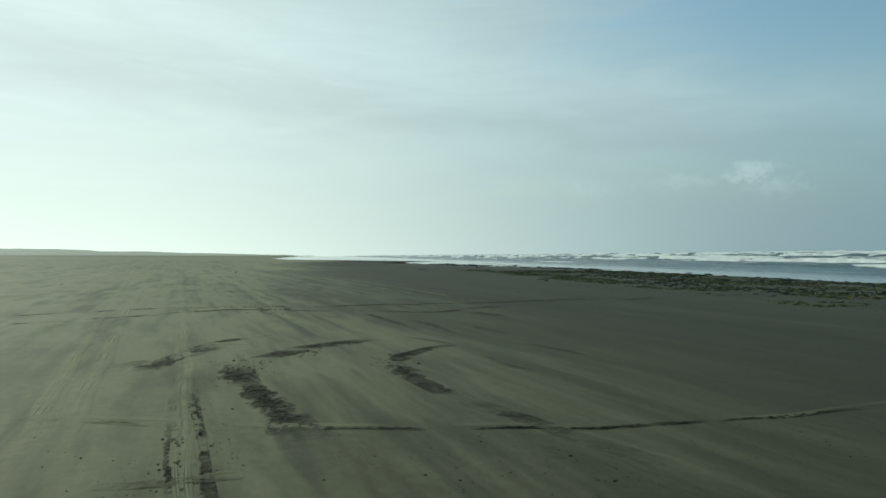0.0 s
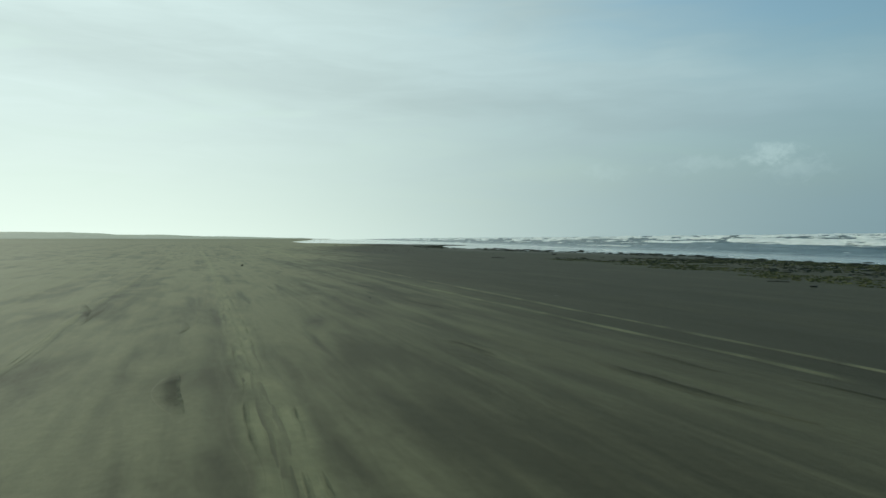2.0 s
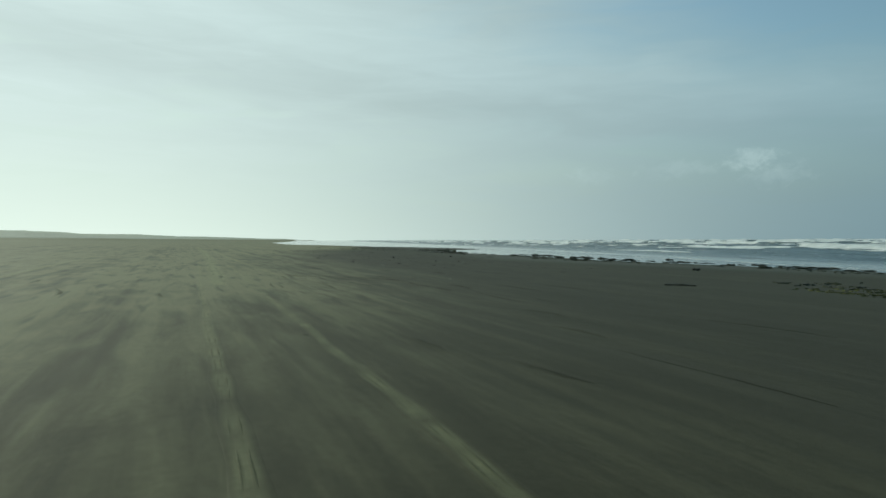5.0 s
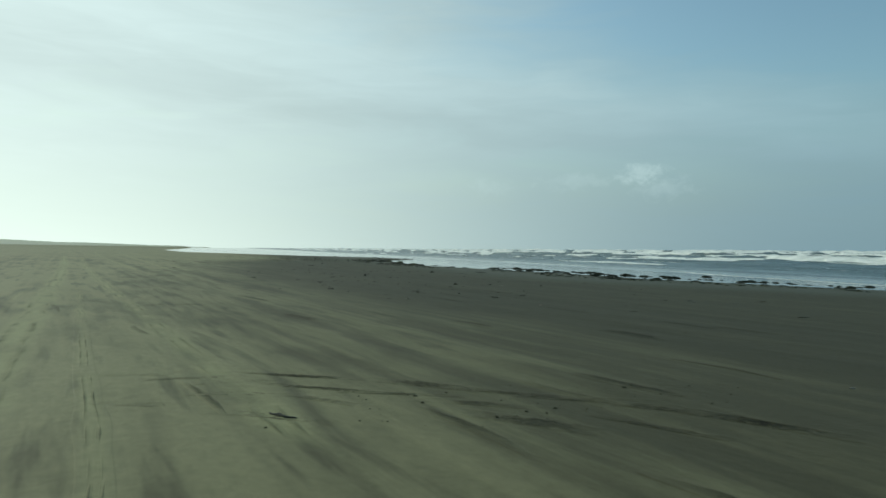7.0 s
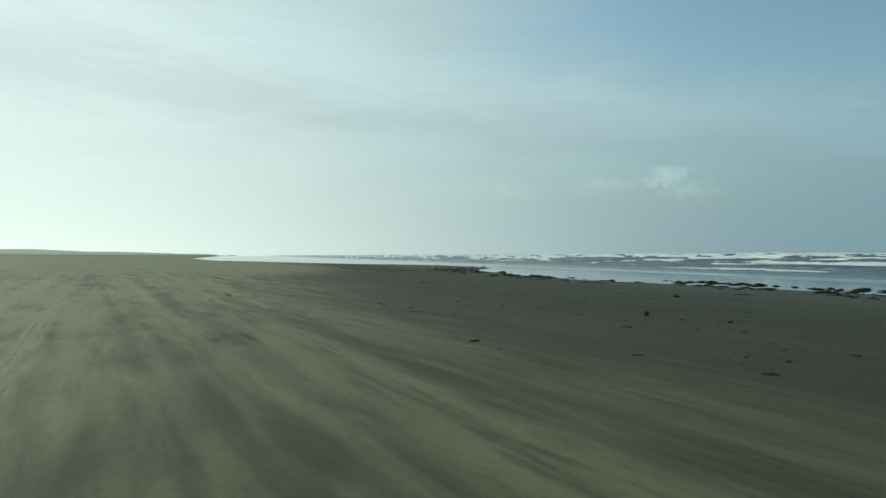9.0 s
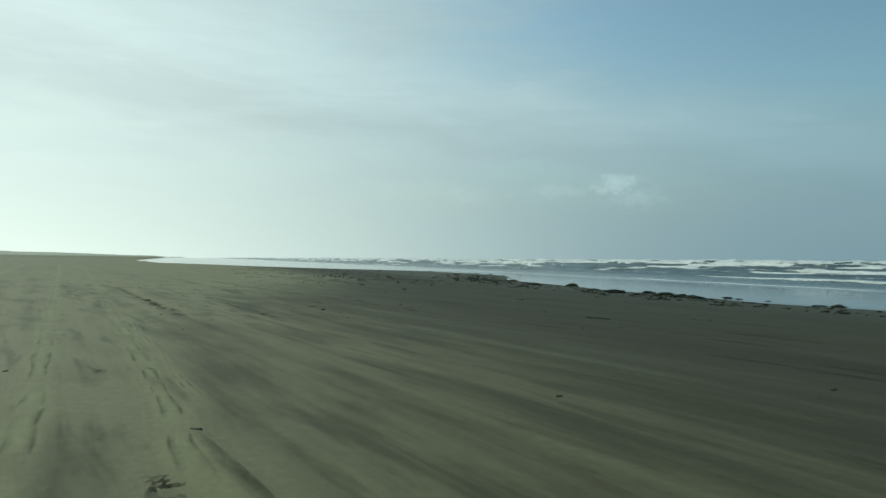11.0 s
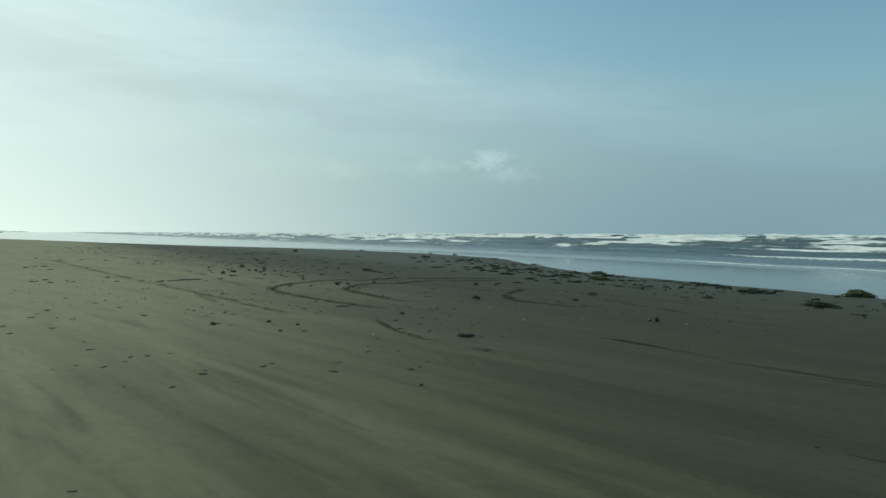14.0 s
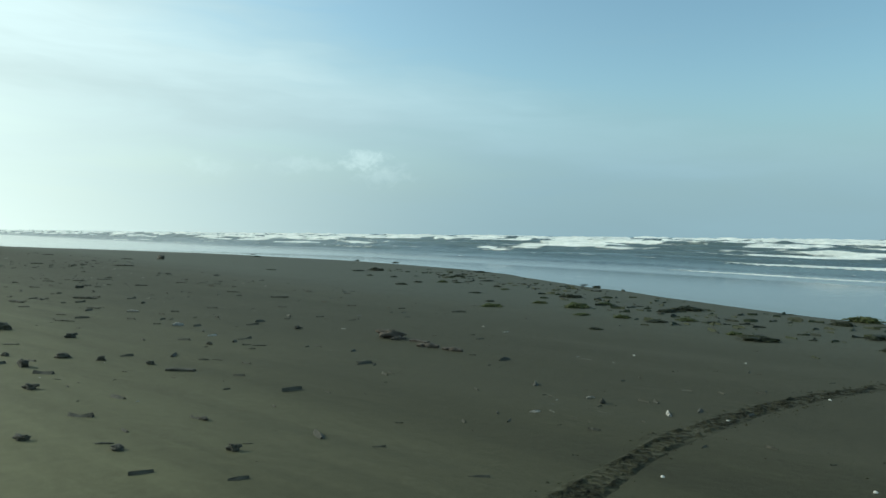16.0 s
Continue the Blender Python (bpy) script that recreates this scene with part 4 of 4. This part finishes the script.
def seaweed_clump(seed, mat, low=1.0):
    """A heap of stranded kelp about one metre wide: a matted mound under straps and stalks."""
    rng = random.Random(seed)
    bm = bmesh.new()
    bmesh.ops.create_icosphere(bm, subdivisions=4, radius=0.5)
    shift = Vector((seed * 2.3, seed * 4.1, seed))
    for v in bm.verts:
        c = v.co.copy()
        k = 0.78 + 0.55 * noise.noise(c * 2.2 + shift) + 0.30 * noise.noise(c * 6 + shift) + 0.16 * noise.noise(c * 15 + shift)
        v.co = Vector((c.x * k * 1.05, c.y * k * 0.62, max(-0.05, c.z * k * 0.42 * low + 0.02)))
    body = mesh_object("seaweed_clump", bm, mat)
    bm = bmesh.new()
    for _ in range(64):
        a = rng.uniform(0, 6.28)
        r = rng.random() ** 0.6
        ribbon(bm, rng, (0.42 * r * math.cos(a), 0.24 * r * math.sin(a), (0.19 * (1 - r * 0.8)) * low + 0.015), a + rng.uniform(-0.9, 0.9), rng.uniform(0.12, 0.30), rng.uniform(0.02, 0.06), rng.uniform(0, 0.25))
    mesh_object("fronds", bm, mat, body)
    bm = bmesh.new()
    for _ in range(3):
        a = rng.uniform(0, 6.28)
        p = Vector((0.2 * math.cos(a), 0.12 * math.sin(a), 0.10 * low))
        pts = [p]
        for k in range(7):
            a += rng.uniform(-0.45, 0.45)
            p = Vector((p.x + 0.085 * math.cos(a), p.y + 0.075 * math.sin(a), max(0.010, p.z - 0.025 - 0.012 * k + rng.uniform(-0.01, 0.01))))
            pts.append(p)
        tube(bm, pts, [0.011, 0.011, 0.010, 0.010, 0.009, 0.008, 0.007, 0.004], 6, rng, 0.1)
    mesh_object("stalks", bm, mat, body)
    return body


def shell(seed):
    """A small bleached half shell, fluted and cupped, one unit wide."""
    bm = bmesh.new()
    rows, cols = 7, 14
    outer, inner = [], []
    for i in range(rows + 1):
        f = i / rows
        for store, thin in ((outer, 0.0), (inner, 0.05)):
            store.append([bm.verts.new((0.5 * f * math.cos(a) * (1 + 0.04 * math.cos(11 * a)), 0.42 * f * math.sin(a) + 0.1 * f, max(0.30 * (1 - f * f) + 0.015 * math.cos(11 * a) * f - thin, 0.0) + 0.02 - (0.02 if thin else 0)))
                          for a in (2 * math.pi * k / cols for k in range(cols))])
    for store in (outer, inner):
        for a, b in zip(store, store[1:]):
            for k in range(cols):
                bm.faces.new((a[k], a[(k + 1) % cols], b[(k + 1) % cols], b[k]))
    for k in range(cols):
        bm.faces.new((outer[-1][k], outer[-1][(k + 1) % cols], inner[-1][(k + 1) % cols], inner[-1][k]))
    bmesh.ops.remove_doubles(bm, verts=bm.verts[:], dist=1e-4)
    return mesh_object("shell", bm, SHELL)


def set_down(x, y, size, turn, sink=0.01, tall=1.0):
    """The pose of a thing of that size lying on the sand."""
    nx = float(sand_z(x + 0.3, y) - sand_z(x - 0.3, y)) / 0.6
    z = float(sand_z(x, y)) - sink * size
    return pose(x, y, z, 0, math.degrees(-math.atan(nx)), 0) @ pose(0, 0, 0, 0, 0, turn) @ Matrix.Diagonal((size, size, size * tall, 1))


def strew(models, places, seed, label, category, group, tall=(0.8, 1.3), turns=None, fit=1.0):
    """Lay copies of a few models at the given (x, y, width)."""
    rng = random.Random(seed)
    used = set()
    for x, y, w in places:
        k = rng.randrange(len(models))
        turn = rng.uniform(0, 360) if turns is None else rng.gauss(*turns) + (180 if rng.random() < 0.5 else 0)
        m = set_down(x, y, min(w * fit, 1.15), turn, 0.012, rng.uniform(*tall))
        if k in used:
            ob = copy_thing(models[k], m @ Matrix.Diagonal((*(1 / v for v in models[k].scale), 1)))
        else:
            ob = models[k]
            ob.matrix_basis = m
            used.add(k)
        tagged(ob, label, category, group)
    for k, ob in enumerate(models):
        if k not in used:
            for o in (*ob.children_recursive, ob):
                bpy.data.objects.remove(o)


# seen pieces: (x, y, width in metres)
S_1 = ((3.56, 181.72, 0.16), (8.15, 191.98, 0.4), (8.21, 196.43, 0.34), (8.77, 195.98, 0.28), (6.4, 198.8, 0.54), (4.16, 191.45, 0.61), (3.82, 189.14, 0.35), (2.71, 191.2, 0.59), (2.85, 186.94, 0.36), (1.49, 178.7, 0.14), (2.35, 178.11, 0.08), (4.5, 182.48, 0.2), (2.41, 181.58, 0.1), (1.69, 181.47, 0.1), (1.67, 184.35, 0.23), (5.54, 190.75, 0.16), (2.99, 188.03, 0.18), (6.59, 212.5, 0.58), (10.01, 229.01, 0.83), (3.77, 195.72, 0.41), (4.58, 198.24, 0.41), (5.44, 198.04, 0.45), (10.04, 209.88, 0.93), (13.02, 220.3, 0.72), (15.85, 205.23, 0.52), (0.3, 177.18, 0.39), (0.96, 177.19, 0.12), (-0.51, 177, 0.08), (0.23, 175.05, 0.27), (-1.11, 174.69, 0.14), (-0.37, 182.72, 0.29), (-2.72, 164.51, 0.09))
S_2 = ((-0.39, 167.22, 0.32), (-1.35, 167.01, 0.14), (-3.02, 166.27, 0.16), (5.69, 170.51, 0.21), (2.61, 168.77, 0.21), (2.9, 105.5, 0.13), (8.1, 107.5, 0.35), (4.9, 103.3, 0.19), (3.1, 100.5, 0.19), (1.1, 99, 0.37), (4.2, 98.2, 0.16), (-11.5, 145.8, 0.27), (-11.2, 144.2, 0.33), (-10.9, 143.4, 0.22), (-12.5, 150.1, 0.35), (-10.4, 148, 0.23), (-10.3, 142.7, 0.15), (-10.3, 139.4, 0.22), (-9.5, 139.8, 0.13), (-6.3, 142.4, 0.33), (9.8, 76.7, 1.17), (9.2, 88.4, 0.31), (-1.5, 123.9, 0.36), (0.9, 97.9, 0.24), (5.2, 90.4, 0.22), (-7, 93.7, 0.07), (1.2, 137.4, 0.72), (-7.2, 147.5, 0.12), (13.3, 124.2, 0.86), (-3.6, 63.7, 0.12), (-5.2, 80, 0.3), (1.9, 20.1, 0.27))
S_3 = ((14.2, 45.2, 0.81),)
K_1 = ((20.16, 203.65, 0.65), (21.63, 204.17, 0.86), (18.05, 199.48, 0.31), (18.36, 197.99, 0.35), (17.02, 194.55, 0.35), (15.42, 193.56, 0.41), (22.13, 197.78, 0.48), (18.5, 193.8, 0.36), (15.25, 189.27, 0.43), (18.38, 191.4, 0.34), (13.37, 186.71, 0.28), (16.97, 186.74, 0.7), (15.34, 183.91, 0.3), (16.55, 182.55, 0.69), (15.57, 182.54, 0.51), (13.28, 181.39, 0.5), (14.28, 180.66, 0.36), (12.6, 179.07, 0.34), (12.24, 178.69, 0.65), (10.82, 181.2, 0.27), (16.64, 178.85, 0.48), (14.76, 177.48, 0.78), (12.94, 176.81, 0.41), (14.51, 176.72, 0.44), (16.63, 176.79, 0.59), (14.61, 175.25, 0.66), (10.96, 175.28, 0.42), (10.52, 174.31, 0.25), (11.59, 174.58, 0.3), (11.67, 173.21, 0.41), (10.41, 172.86, 0.31), (8.78, 173.17, 0.34))
K_2 = ((2.16, 174.19, 0.3), (16.14, 172.94, 0.33), (16.04, 170.27, 0.58), (15.51, 169.45, 0.56), (14.2, 167.39, 0.85), (10.73, 166.33, 0.4), (11.56, 163.41, 0.83), (3.1, 95.9, 0.18), (21, 153.8, 2.97), (19.7, 138.3, 1.43), (27.9, 148.4, 2.04), (19.9, 126, 1.03), (20.2, 122.2, 0.67), (21.6, 120.9, 0.93), (23.3, 121.2, 0.76), (19.7, 115.5, 0.72), (28.2, 121.3, 0.78), (26.6, 118.2, 0.9), (20.4, 113.9, 0.62), (21.8, 113.3, 0.77), (33.1, 122.1, 0.82), (21.9, 133.6, 0.85), (14.9, 159.6, 0.63), (15.6, 154.6, 0.76), (14.1, 150.2, 0.71), (14.9, 149.9, 0.94), (13.3, 147.1, 0.41), (13.5, 155.1, 1.1), (4.6, 136.7, 0.17))
C_1 = ((2.47, 184.61, 0.17), (2.02, 182.89, 0.2), (1.39, 181.06, 0.17), (1.03, 179.14, 0.12), (1.52, 178.5, 0.13), (2.19, 178, 0.11), (2.35, 179, 0.09), (5.89, 183.91, 0.15), (3.95, 182.98, 0.1), (2.8, 181.9, 0.1), (2.38, 182.48, 0.12), (1.47, 183.37, 0.12), (1.53, 182.46, 0.19), (1.78, 186, 0.26), (4.78, 194.93, 0.22), (15.33, 220.77, 0.69), (5.77, 177.37, 0.09), (7.25, 172.35, 0.11), (6.44, 172.33, 0.22), (3.57, 174.42, 0.15), (1.86, 173.47, 0.16), (2.24, 173.51, 0.16), (0.84, 173.05, 0.12), (1.64, 176.26, 0.12), (0.33, 181.3, 0.21), (-0.3, 180.28, 0.19), (-0.35, 178.72, 0.15), (0.51, 176.21, 0.06), (-0.05, 175.49, 0.05), (0.13, 185.44, 0.14), (-0.35, 162.07, 0.24), (-2.35, 164.33, 0.08))
C_2 = ((-2.7, 164.9, 0.1), (-2.84, 163.7, 0.07), (-3.66, 164.82, 0.1), (4.37, 162.51, 0.2), (-0.56, 162.87, 0.06), (0.19, 165.4, 0.11), (5.9, 166.63, 0.17), (3.63, 167.94, 0.21), (7.82, 173, 0.16), (8.7, 122.7, 0.31), (2, 114.3, 0.24), (3.1, 112.2, 0.15), (1.7, 104.4, 0.09), (1.6, 105.6, 0.05), (2.6, 105.8, 0.09), (0.3, 104.3, 0.11), (4.4, 104.1, 0.17), (6.2, 104.2, 0.11), (1, 98.4, 0.08), (8.5, 103.3, 0.13), (5.8, 99.3, 0.07), (4.6, 97.8, 0.09), (2.5, 97.9, 0.08), (2.8, 103.6, 0.07), (3.5, 147.1, 0.11), (4.1, 152.2, 0.11), (-2.9, 141.6, 0.09), (-3.1, 143.3, 0.1), (-2.3, 140.6, 0.04), (0.8, 139.9, 0.08), (-11.4, 145.2, 0.16), (-10.9, 142.6, 0.08))
C_3 = ((0.6, 155.8, 0.22), (19.6, 92.8, 0.46), (-8.27, 57.54, 0.16), (-0.8, 134.9, 0.06), (-6.2, 141, 0.12), (-10, 135.5, 0.05), (13.5, 42.2, 0.25), (-1.98, 37.95, 0.07))
P_1 = ((2.96, 181.32, 0.35), (8.59, 189.94, 0.46), (6.63, 195.41, 0.36))
W_1 = ((4.3, 188.01, 0.27), (4.31, 185.35, 0.21), (5.86, 177.58, 0.1), (4.38, 162.65, 0.15), (-1.41, 167.18, 0.08), (6.4, 103.3, 0.2), (3.2, 38.8, 0.09), (1.5, 80.1, 0.08), (-0.3, 94.7, 0.09), (-4, 130.4, 0.07))
G_1 = ((18.11, 194.28, 0.45), (17.49, 190.14, 0.36), (14.36, 185.74, 0.46), (14.27, 184.38, 0.73), (15.78, 184.59, 0.55), (13.22, 182.27, 0.39), (14.15, 181.19, 0.46), (12.68, 179.37, 0.34), (12.85, 183.1, 0.39), (12.31, 185.57, 0.63), (18.05, 178.85, 0.87), (13.33, 175.88, 0.45), (13.91, 174.25, 0.89), (11.54, 173.44, 0.34), (16.12, 170.87, 0.69), (16.48, 165.13, 1.04), (15.3, 152.6, 1.3))

strew([driftwood_stick(k, WOOD) for k in range(6)], S_1 + S_2 + S_3, 1, "dark weathered driftwood stick lying on damp sand", "driftwood", "driftwood on the sand", (0.8, 1.3), (-40, 11))
strew([driftwood_chunk(k, WOOD) for k in range(20, 26)], C_1 + C_2 + C_3, 2, "small dark lump of broken driftwood on damp sand", "driftwood", "driftwood on the sand", (0.9, 1.7), (-38, 30), 0.9)
strew([driftwood_plank(k, WOOD) for k in range(40, 43)], P_1, 3, "short worn brown board washed up on the sand", "driftwood", "driftwood on the sand", (0.9, 1.3), (-34, 16))
strew([driftwood_stick(60, PALE_WOOD, 0.11), driftwood_plank(61, PALE_WOOD), driftwood_stick(62, PALE_WOOD, 0.14)], W_1, 4, "bleached pale piece of driftwood lying on the sand", "driftwood", "driftwood on the sand", (1.0, 1.6), (-34, 25))
strew([driftwood_plank(70, RED_WOOD), driftwood_stick(71, RED_WOOD, 0.12), driftwood_chunk(72, RED_WOOD), driftwood_plank(73, RED_WOOD)],
      ((6.65, 182.21, 0.36), (6.76, 181.57, 0.34), (6.55, 181.1, 0.36), (6.66, 180.67, 0.34), (6.62, 181.93, 0.26)), 5, "reddish-brown broken driftwood in a small heap", "driftwood", "heap of red driftwood", (0.9, 1.3), (-34, 20))
# a long black stick, and the end of a split log
stick = driftwood_stick(63, WOOD, 0.026)
stick.matrix_basis = set_down(-2.30, 176.85, 1.15, 2, 0.01, 0.8)
tagged(stick, "long blackened straight driftwood stick lying on sand", "driftwood", "driftwood on the sand")
log = driftwood_stick(64, PALE_WOOD, 0.10)
log.matrix_basis = set_down(3.56, 147.5, 0.50, -32, 0.01, 0.9)
tagged(log, "split weathered end of a thick branch on dark sand", "driftwood", "driftwood on the sand")
dark_heaps = [seaweed_clump(k, KELP) for k in range(80, 86)]
strew(dark_heaps, [p for p in K_1 + K_2 if p[2] < 1.2 or p[0] < water_edge(p[1]) + 2.5], 6, "heap of dark wet kelp stranded by the waterline", "seaweed", "seaweed on the strandline", (0.55, 0.95), (-38, 22))
strew([seaweed_clump(k, GREEN, 1.2) for k in range(90, 93)], G_1, 7, "mound of olive-green kelp stranded by the waterline", "seaweed", "seaweed on the strandline", (0.55, 0.85), (-38, 20))


def along_edge(seed, count, y0, y1, inland, spread, low, high):
    """Places strewn along the waterline."""
    rng = np.random.RandomState(seed)
    y = rng.uniform(y0, y1, count)
    x = water_edge(y) - inland + rng.normal(0, spread, count)
    return [(float(a), float(b), float(c)) for a, b, c in zip(x, y, rng.uniform(low, high, count) ** 1.3)]


def wash_row(seed, count):
    """Kelp caught in a row where the wash turns back."""
    rng = np.random.RandomState(seed)
    y = rng.uniform(90, 144, count)
    x = np.interp(y, (90, 95, 101, 114, 120, 141, 150), (36, 35, 33.5, 28.5, 25.5, 22.5, 20)) + rng.normal(0, 0.8, count)
    return [(float(a), float(b), float(c)) for a, b, c in zip(x, y, 0.5 + 0.9 * rng.rand(count) ** 2)]


strew([seaweed_clump(k, KELP, 1.1) for k in range(110, 115)], wash_row(27, 130), 10, "tall heap of dark kelp caught in the shallow wash", "seaweed", "seaweed on the strandline", (0.5, 0.9), (0, 30), 0.75)


strew([seaweed_clump(k, KELP, 0.9) for k in range(100, 106)], along_edge(8, 70, 22, 100, 1.6, 1.8, 0.6, 1.4) + along_edge(9, 70, 76, 160, 0.2, 1.0, 0.5, 1.25) + along_edge(19, 26, 84, 150, -2.5, 1.6, 0.5, 1.1) + along_edge(10, 16, 190, 240, 1.0, 1.5, 0.5, 1.1),
      8, "heap of dark kelp on wet sand beside the wash", "seaweed", "seaweed on the strandline", (0.45, 0.85), (0, 35), 0.7)
strew([shell(k) for k in range(3)], [(x, y, 0.036) for x, y in ((4.37, 175.84), (6.19, 176.27), (5.19, 174.78), (6.43, 174.46), (9.64, 177.73), (8.77, 178.98), (8.01, 176.05), (2.07, 163.78), (-1.64, 162.73), (2.76, 165.98), (7.50, 171.27), (4.59, 161.93))],
      9, "small bleached white shell lying on dark sand", "shell", "shells on the sand", (0.8, 1.2))


# ---------------------------------------------------------------- what nobody could count
def scraps(name, mat, places, seed, label, category, strap=True, broad=0.0):
    """Many small bits joined in one mesh: straps of weed, or chips of wood."""
    rng = random.Random(seed)
    verts, faces = [], []
    for x, y, w in places:
        a, n = rng.uniform(0, 6.28), (5 if broad else 3) if strap else 2
        z = float(sand_z(x, y))
        px, py, base = x, y, len(verts)
        for i in range(n + 1):
            f = i / n
            hw = w * (broad or (0.085 if strap else 0.14)) * (0.4 + math.sin(math.pi * (0.15 + 0.7 * f)))
            nx, ny = -math.sin(a), math.cos(a)
            hump = w * (0.02 if broad else rng.uniform(0.06, 0.2))
            verts += [(px + nx * hw, py + ny * hw, z - 0.004), (px, py, z + hump), (px - nx * hw, py - ny * hw, z - 0.004)]
            a += rng.uniform(-0.7, 0.7) if strap else rng.uniform(-0.2, 0.2)
            px, py = px + math.cos(a) * w / n, py + math.sin(a) * w / n
        for i in range(n):
            for k in range(2):
                b = base + 3 * i + k
                faces.append((b, b + 1, b + 4, b + 3))
        faces += [(base, base + 2, base + 1), (base + 3 * n, base + 3 * n + 1, base + 3 * n + 2)]
    me = bpy.data.meshes.new(name)
    me.from_pydata(verts, [], faces)
    me.materials.append(mat)
    return tagged(new(name, me), label, category, kind="stuff")


def carpet(seed, count, y0, y1, near, far, low, high, ragged=0.5):
    """Places in a band landward of the waterline, in drifts."""
    rng = np.random.RandomState(seed)
    out = []
    while len(out) < count:
        y, f, w = rng.uniform(y0, y1), rng.rand(), rng.uniform(low, high)
        x = float(water_edge(y)) - near - f * (far - near)
        if field(x, y, 2.4, seed) * 0.5 + field(x, y, 7.0, seed + 1) * 0.5 > ragged * (0.75 + 0.5 * abs(f - 0.4)):
            out.append((x, y, w))
    return out


scraps("seaweed_litter", WEED, carpet(11, 11000, 20, 76, 0.3, 22, 0.08, 0.28, 0.45), 11, "carpet of stranded green and brown weed on damp sand", "seaweed")
scraps("seaweed_litter", KELP, carpet(12, 2600, 20, 80, 0, 20, 0.12, 0.45, 0.50), 12, "scattered straps of dark weed on damp sand", "seaweed")
scraps("seaweed_litter", KELP, carpet(13, 800, 84, 205, 0, 5.5, 0.10, 0.40, 0.50), 13, "scattered straps of dark weed along the waterline", "seaweed")
scraps("seaweed_litter", KELP, carpet(14, 300, 142, 205, 0.5, 7, 0.08, 0.30, 0.54), 14, "thin scraps of green weed along the waterline", "seaweed")


def field_places(seed, count, x0, x1, y0, y1, low, high, cut):
    rng = np.random.RandomState(seed)
    out = []
    while len(out) < count:
        x, y = rng.uniform(x0, x1), rng.uniform(y0, y1)
        if x < water_edge(y) - 2 and field(x, y, 1.6, seed) * 0.6 + field(x, y, 5, seed + 2) * 0.4 > cut:
            out.append((x, y, low + (high - low) * rng.rand() ** 2))
    return out


scraps("wood_chips", WOOD, field_places(15, 1500, -7, 12, 176, 236, 0.02, 0.24, 0.50), 15, "small chips and twigs of driftwood strewn on sand", "driftwood", False)
scraps("wood_chips", WOOD, field_places(16, 900, -7, 10, 160, 178, 0.012, 0.11, 0.47), 16, "tiny dark chips of wood strewn on sand", "driftwood", False)
scraps("wood_chips", WOOD, field_places(17, 330, -5, 14, 92, 126, 0.03, 0.22, 0.5), 17, "small dark chips strewn on damp sand", "driftwood", False)
scraps("wood_chips", WOOD, field_places(18, 260, -12, 9, 126, 162, 0.02, 0.13, 0.5), 18, "small dark chips strewn on damp sand", "driftwood", False)
scraps("wood_chips", PALE_WOOD, field_places(19, 130, -6, 11, 160, 225, 0.02, 0.16, 0.5), 19, "bleached slivers of wood strewn on sand", "driftwood", False)
scraps("dried_foam", SCUM, field_places(20, 420, 5, 15, 170, 192, 0.03, 0.17, 0.56), 20, "pale scum of dried sea foam on dark sand", "sea foam", True, 0.10)


def clusters(seed, spots, each, spread, low, high):
    """Small groups of bits round a few spots."""
    rng = np.random.RandomState(seed)
    return [(float(cx + rng.normal(0, spread)), float(cy + rng.normal(0, spread * 1.4)), float(rng.uniform(low, high))) for cx, cy in spots for _ in range(each)]


scraps("wood_chips", WOOD, clusters(41, ((-1.8, 169.32), (-1.72, 168.82), (-1.9, 171.45), (-2.1, 172.28), (-2.04, 169.26), (-2.2, 171.0), (0.3, 170.6), (2.9, 169.4), (4.4, 171.8), (0.9, 166.9)), 12, 0.13, 0.012, 0.07), 41,
       "little groups of dark twigs and chips on sand", "driftwood", False)
